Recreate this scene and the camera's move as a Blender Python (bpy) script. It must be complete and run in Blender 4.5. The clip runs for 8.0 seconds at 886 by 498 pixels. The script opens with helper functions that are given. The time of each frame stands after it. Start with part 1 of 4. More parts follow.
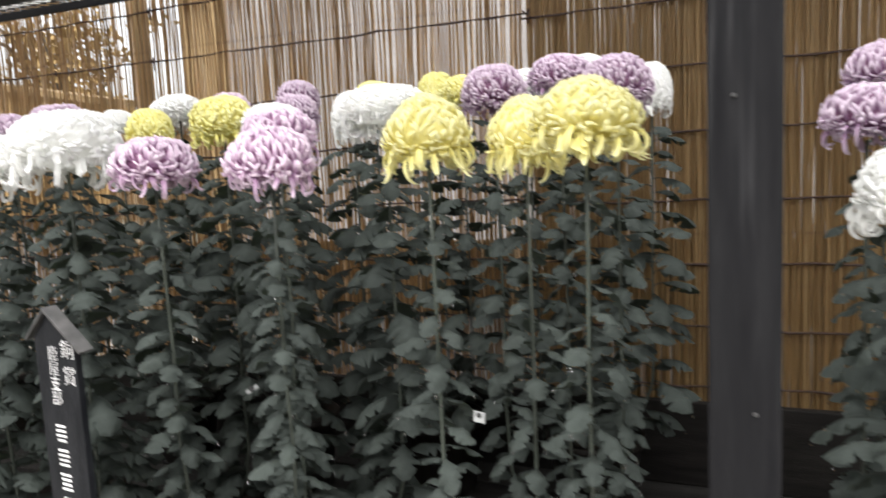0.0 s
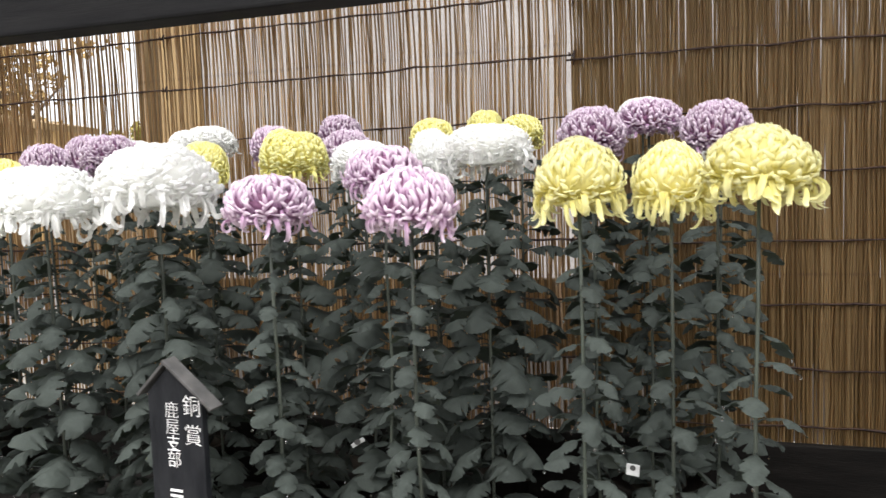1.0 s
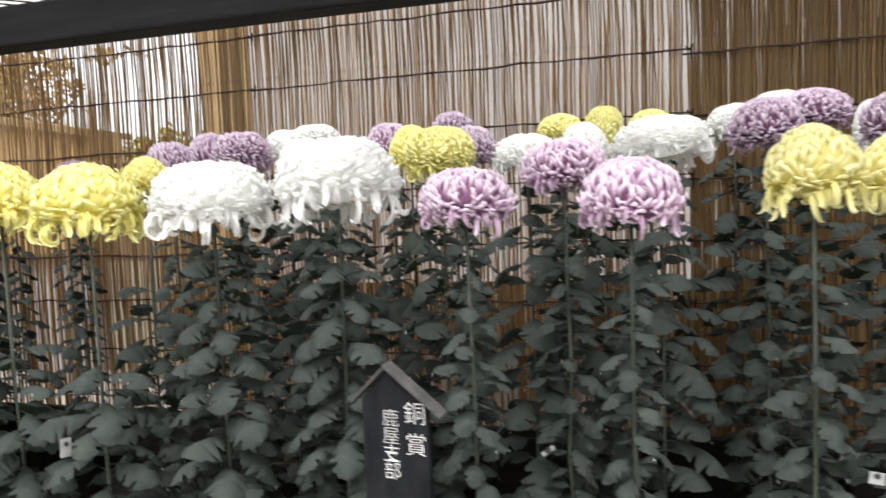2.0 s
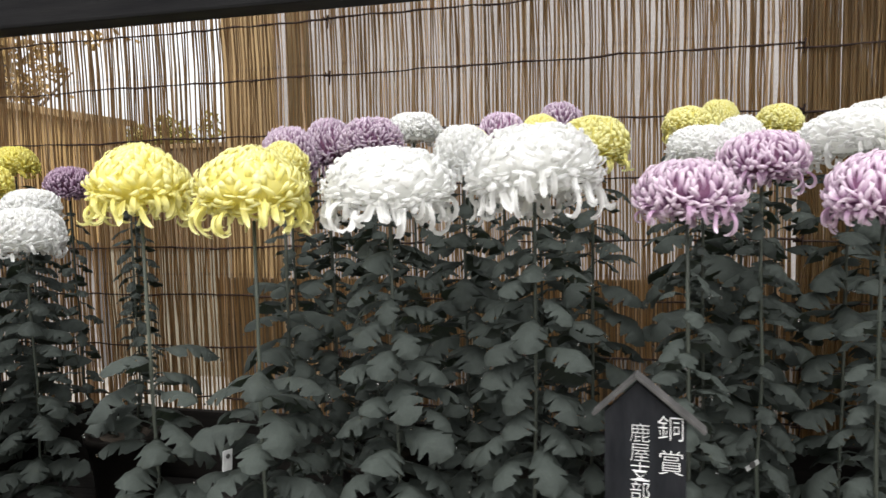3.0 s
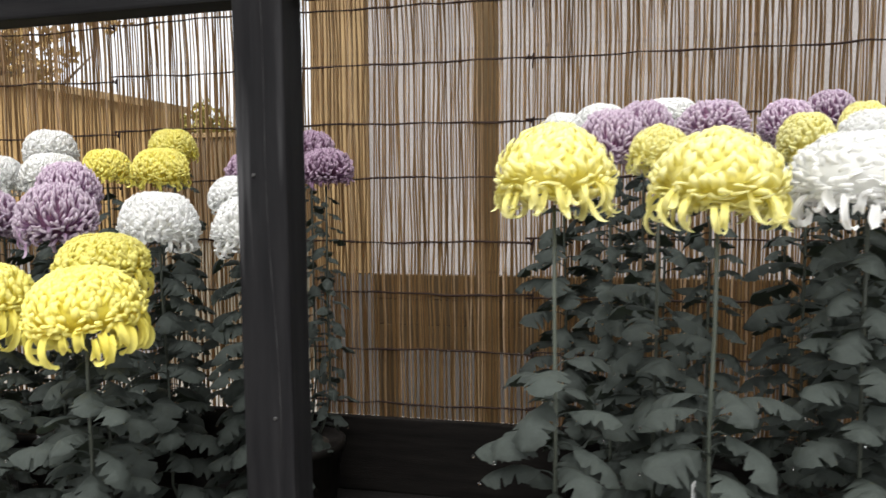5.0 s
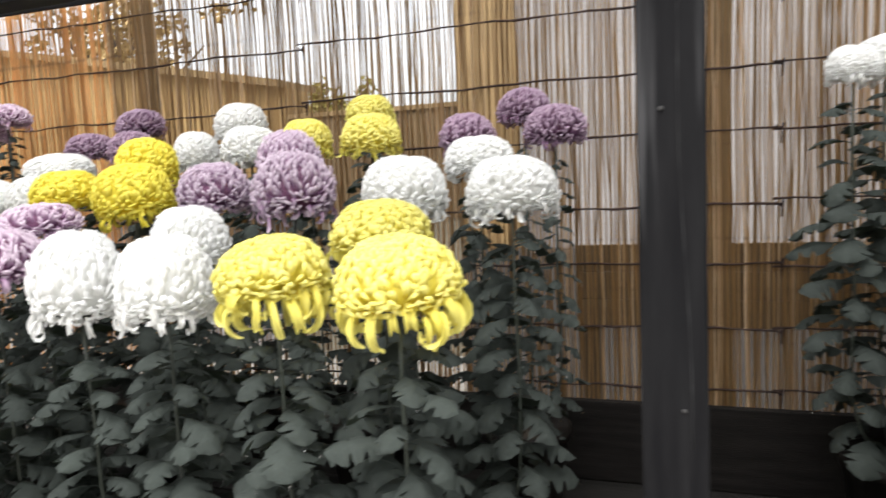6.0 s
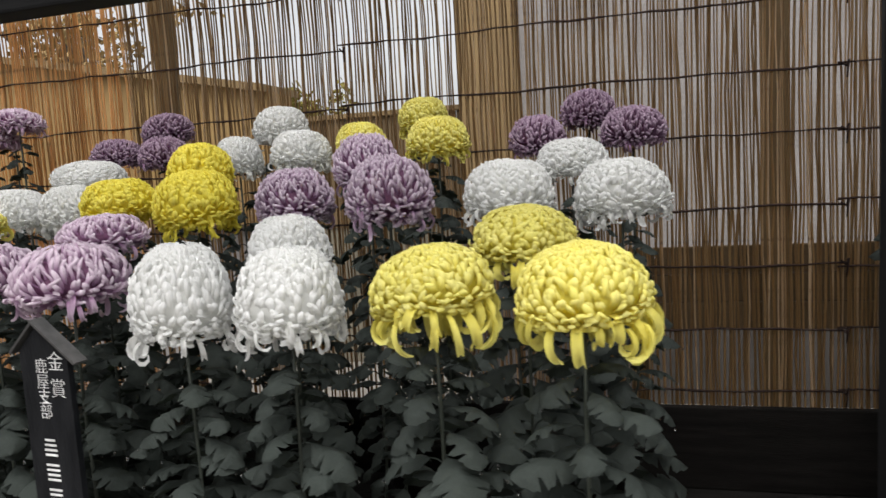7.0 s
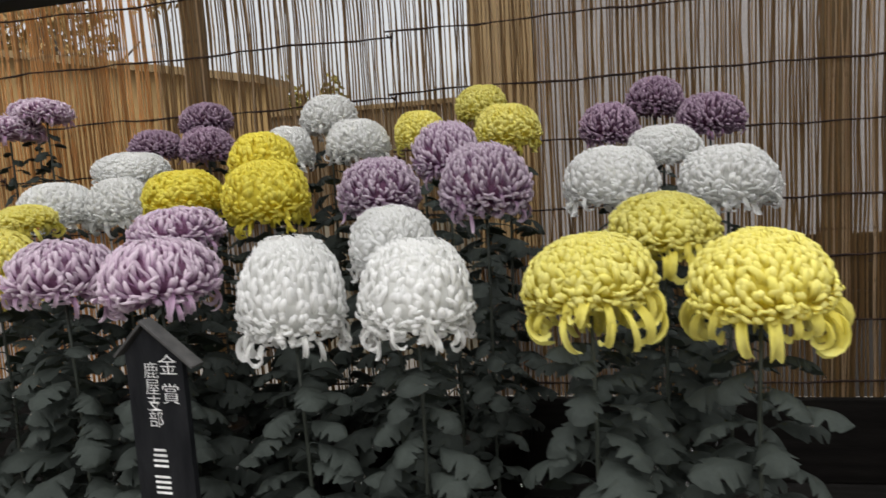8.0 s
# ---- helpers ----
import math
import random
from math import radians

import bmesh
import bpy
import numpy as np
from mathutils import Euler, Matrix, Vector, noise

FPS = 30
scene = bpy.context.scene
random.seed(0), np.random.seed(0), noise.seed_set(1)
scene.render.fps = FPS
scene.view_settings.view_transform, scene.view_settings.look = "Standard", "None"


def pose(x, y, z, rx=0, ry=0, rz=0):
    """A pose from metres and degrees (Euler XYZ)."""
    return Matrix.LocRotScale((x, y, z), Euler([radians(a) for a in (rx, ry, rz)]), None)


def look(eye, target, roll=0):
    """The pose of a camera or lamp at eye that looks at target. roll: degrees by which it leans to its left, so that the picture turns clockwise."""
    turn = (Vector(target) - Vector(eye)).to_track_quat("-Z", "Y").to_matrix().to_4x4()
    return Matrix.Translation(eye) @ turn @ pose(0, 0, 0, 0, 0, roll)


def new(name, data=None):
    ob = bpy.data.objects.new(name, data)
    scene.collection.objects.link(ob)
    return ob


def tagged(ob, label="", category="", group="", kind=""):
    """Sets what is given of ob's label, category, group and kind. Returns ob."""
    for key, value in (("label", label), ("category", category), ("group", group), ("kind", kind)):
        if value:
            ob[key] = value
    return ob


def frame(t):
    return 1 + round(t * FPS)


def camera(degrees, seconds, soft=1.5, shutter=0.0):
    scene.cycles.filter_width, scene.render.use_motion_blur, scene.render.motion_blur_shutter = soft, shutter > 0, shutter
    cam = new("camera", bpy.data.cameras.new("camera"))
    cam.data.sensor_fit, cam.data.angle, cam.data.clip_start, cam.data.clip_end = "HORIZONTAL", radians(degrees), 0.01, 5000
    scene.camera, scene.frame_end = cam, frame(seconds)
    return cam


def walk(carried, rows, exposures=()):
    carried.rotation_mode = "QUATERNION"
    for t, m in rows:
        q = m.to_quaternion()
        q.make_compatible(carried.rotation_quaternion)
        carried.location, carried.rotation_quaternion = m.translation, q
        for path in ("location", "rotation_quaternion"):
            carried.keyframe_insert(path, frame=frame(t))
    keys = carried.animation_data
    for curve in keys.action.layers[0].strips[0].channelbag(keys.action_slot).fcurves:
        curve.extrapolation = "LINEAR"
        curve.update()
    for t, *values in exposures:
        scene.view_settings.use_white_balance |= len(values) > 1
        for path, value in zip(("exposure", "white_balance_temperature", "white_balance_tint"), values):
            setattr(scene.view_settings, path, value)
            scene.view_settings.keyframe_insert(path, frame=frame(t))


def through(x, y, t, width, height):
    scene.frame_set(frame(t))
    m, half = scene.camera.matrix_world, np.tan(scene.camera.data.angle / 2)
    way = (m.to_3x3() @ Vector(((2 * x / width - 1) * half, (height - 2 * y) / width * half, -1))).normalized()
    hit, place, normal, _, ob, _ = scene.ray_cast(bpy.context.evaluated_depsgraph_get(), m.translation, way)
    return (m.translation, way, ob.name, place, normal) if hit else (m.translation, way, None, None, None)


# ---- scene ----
cam = camera(63.6, 8.0, 1.5, 0.3)
PATH = [
    (0, (0.035, -0.003, 1.465), (-0.715, 1.836, 1.231), -2.8),
    (0.2, (-0.045, 0.007, 1.477), (-0.847, 1.829, 1.278), -3.1),
    (0.5, (-0.158, -0.007, 1.475), (-0.952, 1.816, 1.261), -0.9),
    (0.8, (-0.272, -0.05, 1.483), (-0.94, 1.827, 1.305), -0.6),
    (1, (-0.342, -0.083, 1.501), (-0.901, 1.831, 1.347), -2.0),
    (1.2, (-0.408, -0.117, 1.507), (-0.932, 1.803, 1.317), -0.9),
    (1.5, (-0.499, -0.136, 1.499), (-1.01, 1.789, 1.316), 1.3),
    (1.8, (-0.63, -0.131, 1.512), (-1.171, 1.788, 1.342), -1.0),
    (2, (-0.713, -0.115, 1.493), (-1.272, 1.8, 1.356), -2.4),
    (2.2, (-0.798, -0.114, 1.508), (-1.394, 1.792, 1.395), -3.2),
    (3.3, (-1.249, -0.114, 1.491), (-1.676, 1.832, 1.317), -0.2),
    (3.5, (-1.328, -0.112, 1.482), (-1.759, 1.833, 1.297), 0.9),
    (3.7, (-1.418, -0.099, 1.475), (-1.902, 1.836, 1.328), -0.8),
    (4, (-1.547, -0.099, 1.499), (-2.009, 1.844, 1.399), -3.4),
    (4.2, (-1.626, -0.099, 1.515), (-2.12, 1.837, 1.423), -2.4),
    (5.3, (-2.066, -0.115, 1.489), (-2.467, 1.833, 1.279), -0.2),
    (5.5, (-2.167, -0.094, 1.472), (-2.599, 1.846, 1.244), 0.1),
    (5.7, (-2.266, -0.071, 1.466), (-2.788, 1.851, 1.283), -2.1),
    (6, (-2.415, -0.021, 1.467), (-3.058, 1.86, 1.246), -2.8),
    (6.2, (-2.492, -0.01, 1.468), (-3.188, 1.849, 1.226), -2.5),
    (6.5, (-2.585, -0.014, 1.469), (-3.239, 1.861, 1.228), -2.4),
    (6.8, (-2.705, -0.035, 1.469), (-3.245, 1.876, 1.235), -2.3),
    (7, (-2.787, -0.053, 1.484), (-3.284, 1.872, 1.269), -3.4),
    (7.2, (-2.855, -0.06, 1.487), (-3.295, 1.878, 1.259), -2.3),
    (7.5, (-2.934, -0.058, 1.483), (-3.329, 1.891, 1.269), -2.4),
    (7.8, (-3.022, -0.048, 1.481), (-3.42, 1.896, 1.228), -3.7),
    (8, (-3.085, -0.048, 1.486), (-3.494, 1.895, 1.253), -3.7),
]
EXPOSURES = [(0.0, 1.62), (2.0, 1.48), (3.5, 1.2), (4.0, 1.24), (4.2, 1.22), (5.5, 1.32), (6.0, 1.44), (6.5, 0.82), (7.0, 0.54), (8.0, 0.4)]
walk(cam, [(t, look(eye, target, roll)) for t, eye, target, roll in PATH], EXPOSURES)

# ---- light: an overcast sky, with a wide weak sun from the open side ----
SUN_ELEVATION, SUN_ROTATION = radians(64), radians(180)
world = bpy.data.worlds.new("overcast_sky")
scene.world = world
world.use_nodes = True
wn, wl = world.node_tree.nodes, world.node_tree.links
wn.clear()
w_out = wn.new("ShaderNodeOutputWorld")
w_bg = wn.new("ShaderNodeBackground")
w_sky = wn.new("ShaderNodeTexSky")
w_sky.sky_type = "NISHITA"
w_sky.sun_disc = False
w_sky.sun_elevation, w_sky.sun_rotation = SUN_ELEVATION, SUN_ROTATION
w_sky.air_density, w_sky.dust_density = 1.0, 4.0
w_grey = wn.new("ShaderNodeHueSaturation")
w_grey.inputs["Saturation"].default_value = 0.12
w_bg.inputs["Strength"].default_value = 0.15
wl.new(w_sky.outputs["Color"], w_grey.inputs["Color"])
wl.new(w_grey.outputs["Color"], w_bg.inputs["Color"])
wl.new(w_bg.outputs["Background"], w_out.inputs["Surface"])

sun = new("sun", bpy.data.lights.new("sun", "SUN"))
sun.data.energy, sun.data.angle, sun.data.color = 1.3, radians(70), (1.0, 0.96, 0.9)
sun.matrix_world = look((-1.2, -2.8, 9.0), (-1.2, 1.0, 1.2))


# ---- materials ----
def shader(name):
    m = bpy.data.materials.new(name)
    m.use_nodes = True
    n = m.node_tree.nodes
    return m, n, m.node_tree.links, n["Principled BSDF"]


def mixed(n, l, kind, fac, a, b):
    """A colour mix of two sockets or colours."""
    x = n.new("ShaderNodeMix")
    x.data_type, x.blend_type = "RGBA", kind
    for key, value in ((0, fac), (6, a), (7, b)):
        if isinstance(value, (int, float)):
            x.inputs[key].default_value = value
        elif isinstance(value, tuple):
            x.inputs[key].default_value = (*value, 1)
        else:
            l.new(value, x.inputs[key])
    return x.outputs[2]


def textured(n, l, scale, detail=4, stretch=(1, 1, 1), space="Object"):
    c = n.new("ShaderNodeTexCoord")
    mp = n.new("ShaderNodeMapping")
    mp.inputs["Scale"].default_value = stretch
    t = n.new("ShaderNodeTexNoise")
    t.inputs["Scale"].default_value, t.inputs["Detail"].default_value = scale, detail
    l.new(c.outputs[space], mp.inputs["Vector"])
    l.new(mp.outputs["Vector"], t.inputs["Vector"])
    return t.outputs["Fac"]


def ranged(n, l, value, a, b, lo=0.0, hi=1.0):
    r = n.new("ShaderNodeMapRange")
    r.inputs["From Min"].default_value, r.inputs["From Max"].default_value = a, b
    r.inputs["To Min"].default_value, r.inputs["To Max"].default_value = lo, hi
    l.new(value, r.inputs["Value"])
    return r.outputs["Result"]


def bumped(n, l, p, height, strength, distance):
    b = n.new("ShaderNodeBump")
    b.inputs["Strength"].default_value, b.inputs["Distance"].default_value = strength, distance
    l.new(height, b.inputs["Height"])
    l.new(b.outputs["Normal"], p.inputs["Normal"])


def grained(name, dark, light, rough, scale=8, stretch=(1, 1, 1), bump=0.3, metal=0.0, fine=60):
    """Two scales of noise between two colours, with relief; each object a little lighter or darker."""
    m, n, l, p = shader(name)
    big = textured(n, l, scale, 5, stretch)
    small = textured(n, l, fine, 3, stretch)
    c = mixed(n, l, "MIX", ranged(n, l, big, 0.3, 0.7), dark, light)
    c = mixed(n, l, "MULTIPLY", 0.5, c, mixed(n, l, "MIX", ranged(n, l, small, 0.3, 0.7), (0.6, 0.6, 0.6), (1, 1, 1)))
    info = n.new("ShaderNodeObjectInfo")
    h = n.new("ShaderNodeHueSaturation")
    l.new(ranged(n, l, info.outputs["Random"], 0, 1, 0.82, 1.16), h.inputs["Value"])
    l.new(c, h.inputs["Color"])
    l.new(h.outputs["Color"], p.inputs["Base Color"])
    p.inputs["Roughness"].default_value, p.inputs["Metallic"].default_value = rough, metal
    bumped(n, l, p, small, bump, 0.003)
    return m


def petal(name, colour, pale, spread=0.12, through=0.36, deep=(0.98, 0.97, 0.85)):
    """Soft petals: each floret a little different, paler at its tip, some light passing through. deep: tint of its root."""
    m, n, l, p = shader(name)
    g = n.new("ShaderNodeNewGeometry")
    vein = textured(n, l, 160, 2, (1, 1, 0.3))
    c = mixed(n, l, "MIX", ranged(n, l, g.outputs["Random Per Island"], 0, 1, 0.1, 0.6), colour, pale)
    c = mixed(n, l, "MIX", ranged(n, l, vein, 0.35, 0.75, 0.0, 0.35), c, pale)
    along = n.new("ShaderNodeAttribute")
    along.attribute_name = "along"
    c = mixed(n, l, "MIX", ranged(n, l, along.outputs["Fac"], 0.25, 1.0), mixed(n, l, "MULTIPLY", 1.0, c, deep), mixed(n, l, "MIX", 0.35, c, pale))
    info = n.new("ShaderNodeObjectInfo")
    h = n.new("ShaderNodeHueSaturation")
    l.new(ranged(n, l, info.outputs["Random"], 0, 1, 1 - spread, 1 + spread * 0.4), h.inputs["Value"])
    l.new(c, h.inputs["Color"])
    l.new(h.outputs["Color"], p.inputs["Base Color"])
    p.inputs["Roughness"].default_value = 0.62
    p.inputs["Specular IOR Level"].default_value = 0.3
    t = n.new("ShaderNodeBsdfTranslucent")
    l.new(h.outputs["Color"], t.inputs["Color"])
    x = n.new("ShaderNodeMixShader")
    x.inputs[0].default_value = through
    l.new(p.outputs[0], x.inputs[1])
    l.new(t.outputs[0], x.inputs[2])
    l.new(x.outputs[0], n["Material Output"].inputs["Surface"])
    return m


YELLOW = petal("petal_lemon", (0.86, 0.795, 0.12), (0.925, 0.885, 0.38), 0.1, 0.4, (0.95, 0.9, 0.6))
GOLD = petal("petal_gold", (0.87, 0.775, 0.055), (0.92, 0.855, 0.2), 0.1, 0.4, (0.95, 0.9, 0.6))
BUTTER = petal("petal_butter", (0.84, 0.805, 0.25), (0.91, 0.895, 0.56), 0.1, 0.4, (0.95, 0.9, 0.6))
CREAM = petal("petal_pale_yellow", (0.86, 0.825, 0.37), (0.92, 0.905, 0.64), 0.1, 0.4, (0.95, 0.9, 0.6))
WHITE = petal("petal_white", (0.88, 0.885, 0.88), (0.915, 0.917, 0.915), 0.03, 0.5, (0.98, 0.98, 0.96))
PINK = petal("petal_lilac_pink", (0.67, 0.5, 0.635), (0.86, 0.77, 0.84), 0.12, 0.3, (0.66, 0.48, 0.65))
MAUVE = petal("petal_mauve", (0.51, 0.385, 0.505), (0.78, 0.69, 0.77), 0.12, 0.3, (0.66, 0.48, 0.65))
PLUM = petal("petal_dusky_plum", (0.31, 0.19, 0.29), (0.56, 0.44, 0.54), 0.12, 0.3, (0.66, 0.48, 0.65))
# core colours: deep inner petal tone, with the gaps' shade painted in
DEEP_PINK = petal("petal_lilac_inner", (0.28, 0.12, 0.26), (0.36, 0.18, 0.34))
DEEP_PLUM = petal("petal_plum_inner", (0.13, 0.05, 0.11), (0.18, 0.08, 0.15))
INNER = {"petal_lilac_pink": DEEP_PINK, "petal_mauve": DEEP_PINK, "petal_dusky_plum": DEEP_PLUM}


def leaf_material():
    m, n, l, p = shader("leaf_grey_green")
    big = textured(n, l, 30, 4)
    fine = textured(n, l, 240, 3)
    info = n.new("ShaderNodeObjectInfo")
    c = mixed(n, l, "MIX", ranged(n, l, info.outputs["Random"], 0, 1), (0.033, 0.039, 0.036), (0.047, 0.056, 0.051))
    c = mixed(n, l, "MIX", ranged(n, l, big, 0.4, 0.75, 0, 0.5), c, (0.057, 0.067, 0.061))
    c = mixed(n, l, "MULTIPLY", 0.6, c, mixed(n, l, "MIX", ranged(n, l, fine, 0.3, 0.7), (0.75, 0.75, 0.75), (1.1, 1.1, 1.1)))
    l.new(c, p.inputs["Base Color"])
    l.new(ranged(n, l, fine, 0.3, 0.7, 0.6, 0.85), p.inputs["Roughness"])
    p.inputs["Specular IOR Level"].default_value = 0.08
    bumped(n, l, p, big, 0.8, 0.006)
    t = n.new("ShaderNodeBsdfTranslucent")
    t.inputs["Color"].default_value = (0.05, 0.07, 0.04, 1)
    x = n.new("ShaderNodeMixShader")
    x.inputs[0].default_value = 0.15
    l.new(p.outputs[0], x.inputs[1])
    l.new(t.outputs[0], x.inputs[2])
    l.new(x.outputs[0], n["Material Output"].inputs["Surface"])
    return m


LEAF = leaf_material()
DROP, drop_n, drop_l, drop_p = shader("water_drop")
drop_p.inputs["Roughness"].default_value, drop_p.inputs["IOR"].default_value = 0.02, 1.33
drop_p.inputs["Transmission Weight"].default_value = 1.0
STEM = grained("stem_green", (0.034, 0.044, 0.034), (0.062, 0.073, 0.058), 0.55, 20, (1, 1, 0.2))


def reed_material(name, dark, middle, light, pale):
    m, n, l, p = shader(name)
    long = textured(n, l, 40, 4, (1, 1, 0.06))
    spots = textured(n, l, 60, 3, (1, 1, 0.5))
    info = n.new("ShaderNodeObjectInfo")
    ramp = n.new("ShaderNodeValToRGB")
    e = ramp.color_ramp.elements
    e[0].position, e[0].color = 0.0, (*dark, 1)
    e[1].position, e[1].color = 0.97, (*pale, 1)
    for at, colour in ((0.42, middle), (0.76, light)):
        ramp.color_ramp.elements.new(at).color = (*colour, 1)
    l.new(info.outputs["Random"], ramp.inputs["Fac"])
    c = mixed(n, l, "MIX", ranged(n, l, long, 0.35, 0.7, 0, 0.45), ramp.outputs["Color"], dark)
    c = mixed(n, l, "MIX", ranged(n, l, spots, 0.62, 0.75, 0, 0.7), c, (0.11, 0.065, 0.035))
    l.new(c, p.inputs["Base Color"])
    p.inputs["Roughness"].default_value = 0.5
    bumped(n, l, p, long, 0.4, 0.002)
    t = n.new("ShaderNodeBsdfTranslucent")
    l.new(mixed(n, l, "MULTIPLY", 1.0, c, (2.1, 1.8, 1.2)), t.inputs["Color"])
    x = n.new("ShaderNodeMixShader")
    x.inputs[0].default_value = 0.46
    l.new(p.outputs[0], x.inputs[1])
    l.new(t.outputs[0], x.inputs[2])
    l.new(x.outputs[0], n["Material Output"].inputs["Surface"])
    return m


REED = reed_material("dry_golden_reed", (0.155, 0.097, 0.041), (0.222, 0.142, 0.06), (0.285, 0.195, 0.094), (0.48, 0.4, 0.3))
OLD_REED = reed_material("aged_brown_reed", (0.135, 0.083, 0.033), (0.185, 0.118, 0.048), (0.23, 0.153, 0.068), (0.28, 0.2, 0.1))
# lit copy of the golden reeds: light from behind put into brighter orange
LIT_REED = reed_material("orange_dry_reed", (0.25, 0.148, 0.058), (0.45, 0.285, 0.115), (0.58, 0.41, 0.205), (0.66, 0.5, 0.28))
WIRE = grained("rusty_tie_wire", (0.02, 0.014, 0.013), (0.05, 0.03, 0.024), 0.7, 40)


def scuffed(m):
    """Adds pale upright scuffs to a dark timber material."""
    n, l = m.node_tree.nodes, m.node_tree.links
    p = n["Principled BSDF"]
    before = p.inputs["Base Color"].links[0].from_socket
    streak = textured(n, l, 14, 5, (3, 3, 0.12))
    patch = textured(n, l, 2.2, 4, (1, 1, 0.7))
    mask = n.new("ShaderNodeMath")
    mask.operation = "MULTIPLY"
    l.new(ranged(n, l, streak, 0.6, 0.72, 0, 0.8), mask.inputs[0])
    l.new(ranged(n, l, patch, 0.42, 0.62), mask.inputs[1])
    l.new(mixed(n, l, "MIX", mask.outputs[0], before, (0.065, 0.065, 0.068)), p.inputs["Base Color"])
    return m


def dulled(*materials):
    for m in materials:
        m.node_tree.nodes["Principled BSDF"].inputs["Specular IOR Level"].default_value = 0.08


POST = grained("charcoal_stained_timber", (0.007, 0.007, 0.008), (0.014, 0.014, 0.015), 0.8, 9, (6, 6, 0.5), 0.2)
scuffed(POST)
BEAM = grained("charcoal_stained_beam", (0.007, 0.007, 0.008), (0.014, 0.014, 0.0145), 0.8, 9, (0.5, 6, 6), 0.15)
BOARD = grained("black_stained_board", (0.005, 0.0046, 0.0042), (0.013, 0.0115, 0.0105), 0.65, 7, (0.6, 6, 6), 0.4)
STAGE = grained("weathered_stage_plank", (0.008, 0.0075, 0.007), (0.018, 0.017, 0.016), 0.75, 7, (0.6, 6, 6), 0.4)
LATH = grained("brown_lath", (0.17, 0.11, 0.046), (0.28, 0.186, 0.08), 0.6, 9, (6, 6, 0.5))
SIGN = grained("black_painted_sign", (0.008, 0.009, 0.011), (0.02, 0.021, 0.024), 0.45, 9, (4, 4, 1))
ROOFWOOD = grained("grey_sign_roof", (0.03, 0.03, 0.03), (0.06, 0.058, 0.057), 0.6, 30)
INK = grained("white_brush_paint", (0.7, 0.7, 0.7), (0.85, 0.85, 0.85), 0.6, 60)
TAG = grained("white_plastic_tag", (0.27, 0.28, 0.28), (0.36, 0.37, 0.37), 0.4, 40)
HOLE = grained("dark_hole", (0.02, 0.02, 0.02), (0.03, 0.03, 0.03), 0.8, 20)
POT = grained("black_plastic_pot", (0.008, 0.007, 0.006), (0.015, 0.013, 0.012), 0.45, 12)
SCUFF = grained("scuffed_timber", (0.035, 0.035, 0.036), (0.06, 0.06, 0.062), 0.8, 30)
dulled(WIRE, SCUFF, POST, BEAM, BOARD, STAGE, POT, SIGN)
SOIL = grained("potting_soil", (0.02, 0.015, 0.01), (0.06, 0.045, 0.03), 0.9, 40, (1, 1, 1), 0.8)
GROUND = grained("packed_gravel", (0.17, 0.155, 0.135), (0.29, 0.27, 0.24), 0.9, 2.5, (1, 1, 1), 0.8, 0.0, 90)
PLASTER = grained("pale_plaster", (0.26, 0.24, 0.23), (0.34, 0.318, 0.308), 0.85, 3, (1, 1, 1), 0.3)
PLINTH = grained("weathered_plinth", (0.13, 0.115, 0.085), (0.21, 0.185, 0.135), 0.85, 3, (1, 1, 1), 0.3)
# lower plaster of the house, its shade put into a darker grey
LOWER = grained("damp_grey_lower_wall", (0.05, 0.044, 0.039), (0.095, 0.084, 0.076), 0.85, 3, (1, 1, 1), 0.3)
TIMBER = grained("brown_house_timber", (0.185, 0.12, 0.05), (0.3, 0.2, 0.087), 0.7, 6, (5, 5, 0.5))
ROOF = grained("brown_roof_tile", (0.2, 0.1, 0.04), (0.33, 0.18, 0.08), 0.75, 5)
GABLE = grained("weathered_gable_boards", (0.21, 0.13, 0.046), (0.36, 0.23, 0.088), 0.75, 6, (5, 5, 0.5))
DARKWOOD = grained("brown_fence_boards", (0.1, 0.065, 0.029), (0.175, 0.115, 0.054), 0.75, 6, (5, 5, 0.5))
SHRUB = grained("yellow_green_leaf", (0.2, 0.16, 0.03), (0.36, 0.3, 0.06), 0.7, 10)
BARK = grained("tree_bark", (0.06, 0.045, 0.035), (0.14, 0.11, 0.085), 0.9, 12)
AUTUMN = grained("autumn_leaf", (0.2, 0.125, 0.04), (0.36, 0.24, 0.085), 0.7, 10)


def sheet_material():
    m, n, l, p = shader("white_translucent_sheet")
    t = n.new("ShaderNodeBsdfTranslucent")
    grime = textured(n, l, 3, 4)
    l.new(mixed(n, l, "MIX", ranged(n, l, grime, 0.3, 0.7), (0.92, 0.925, 0.93), (0.97, 0.97, 0.97)), t.inputs["Color"])
    p.inputs["Base Color"].default_value, p.inputs["Roughness"].default_value = (0.8, 0.8, 0.8, 1), 0.35
    clear = n.new("ShaderNodeBsdfTransparent")
    x = n.new("ShaderNodeMixShader")
    x.inputs[0].default_value = 0.7
    l.new(t.outputs[0], x.inputs[1])
    l.new(clear.outputs[0], x.inputs[2])
    y = n.new("ShaderNodeMixShader")
    y.inputs[0].default_value = 0.95
    l.new(p.outputs[0], y.inputs[1])
    l.new(x.outputs[0], y.inputs[2])
    l.new(y.outputs[0], n["Material Output"].inputs["Surface"])
    return m


SHEET = sheet_material()


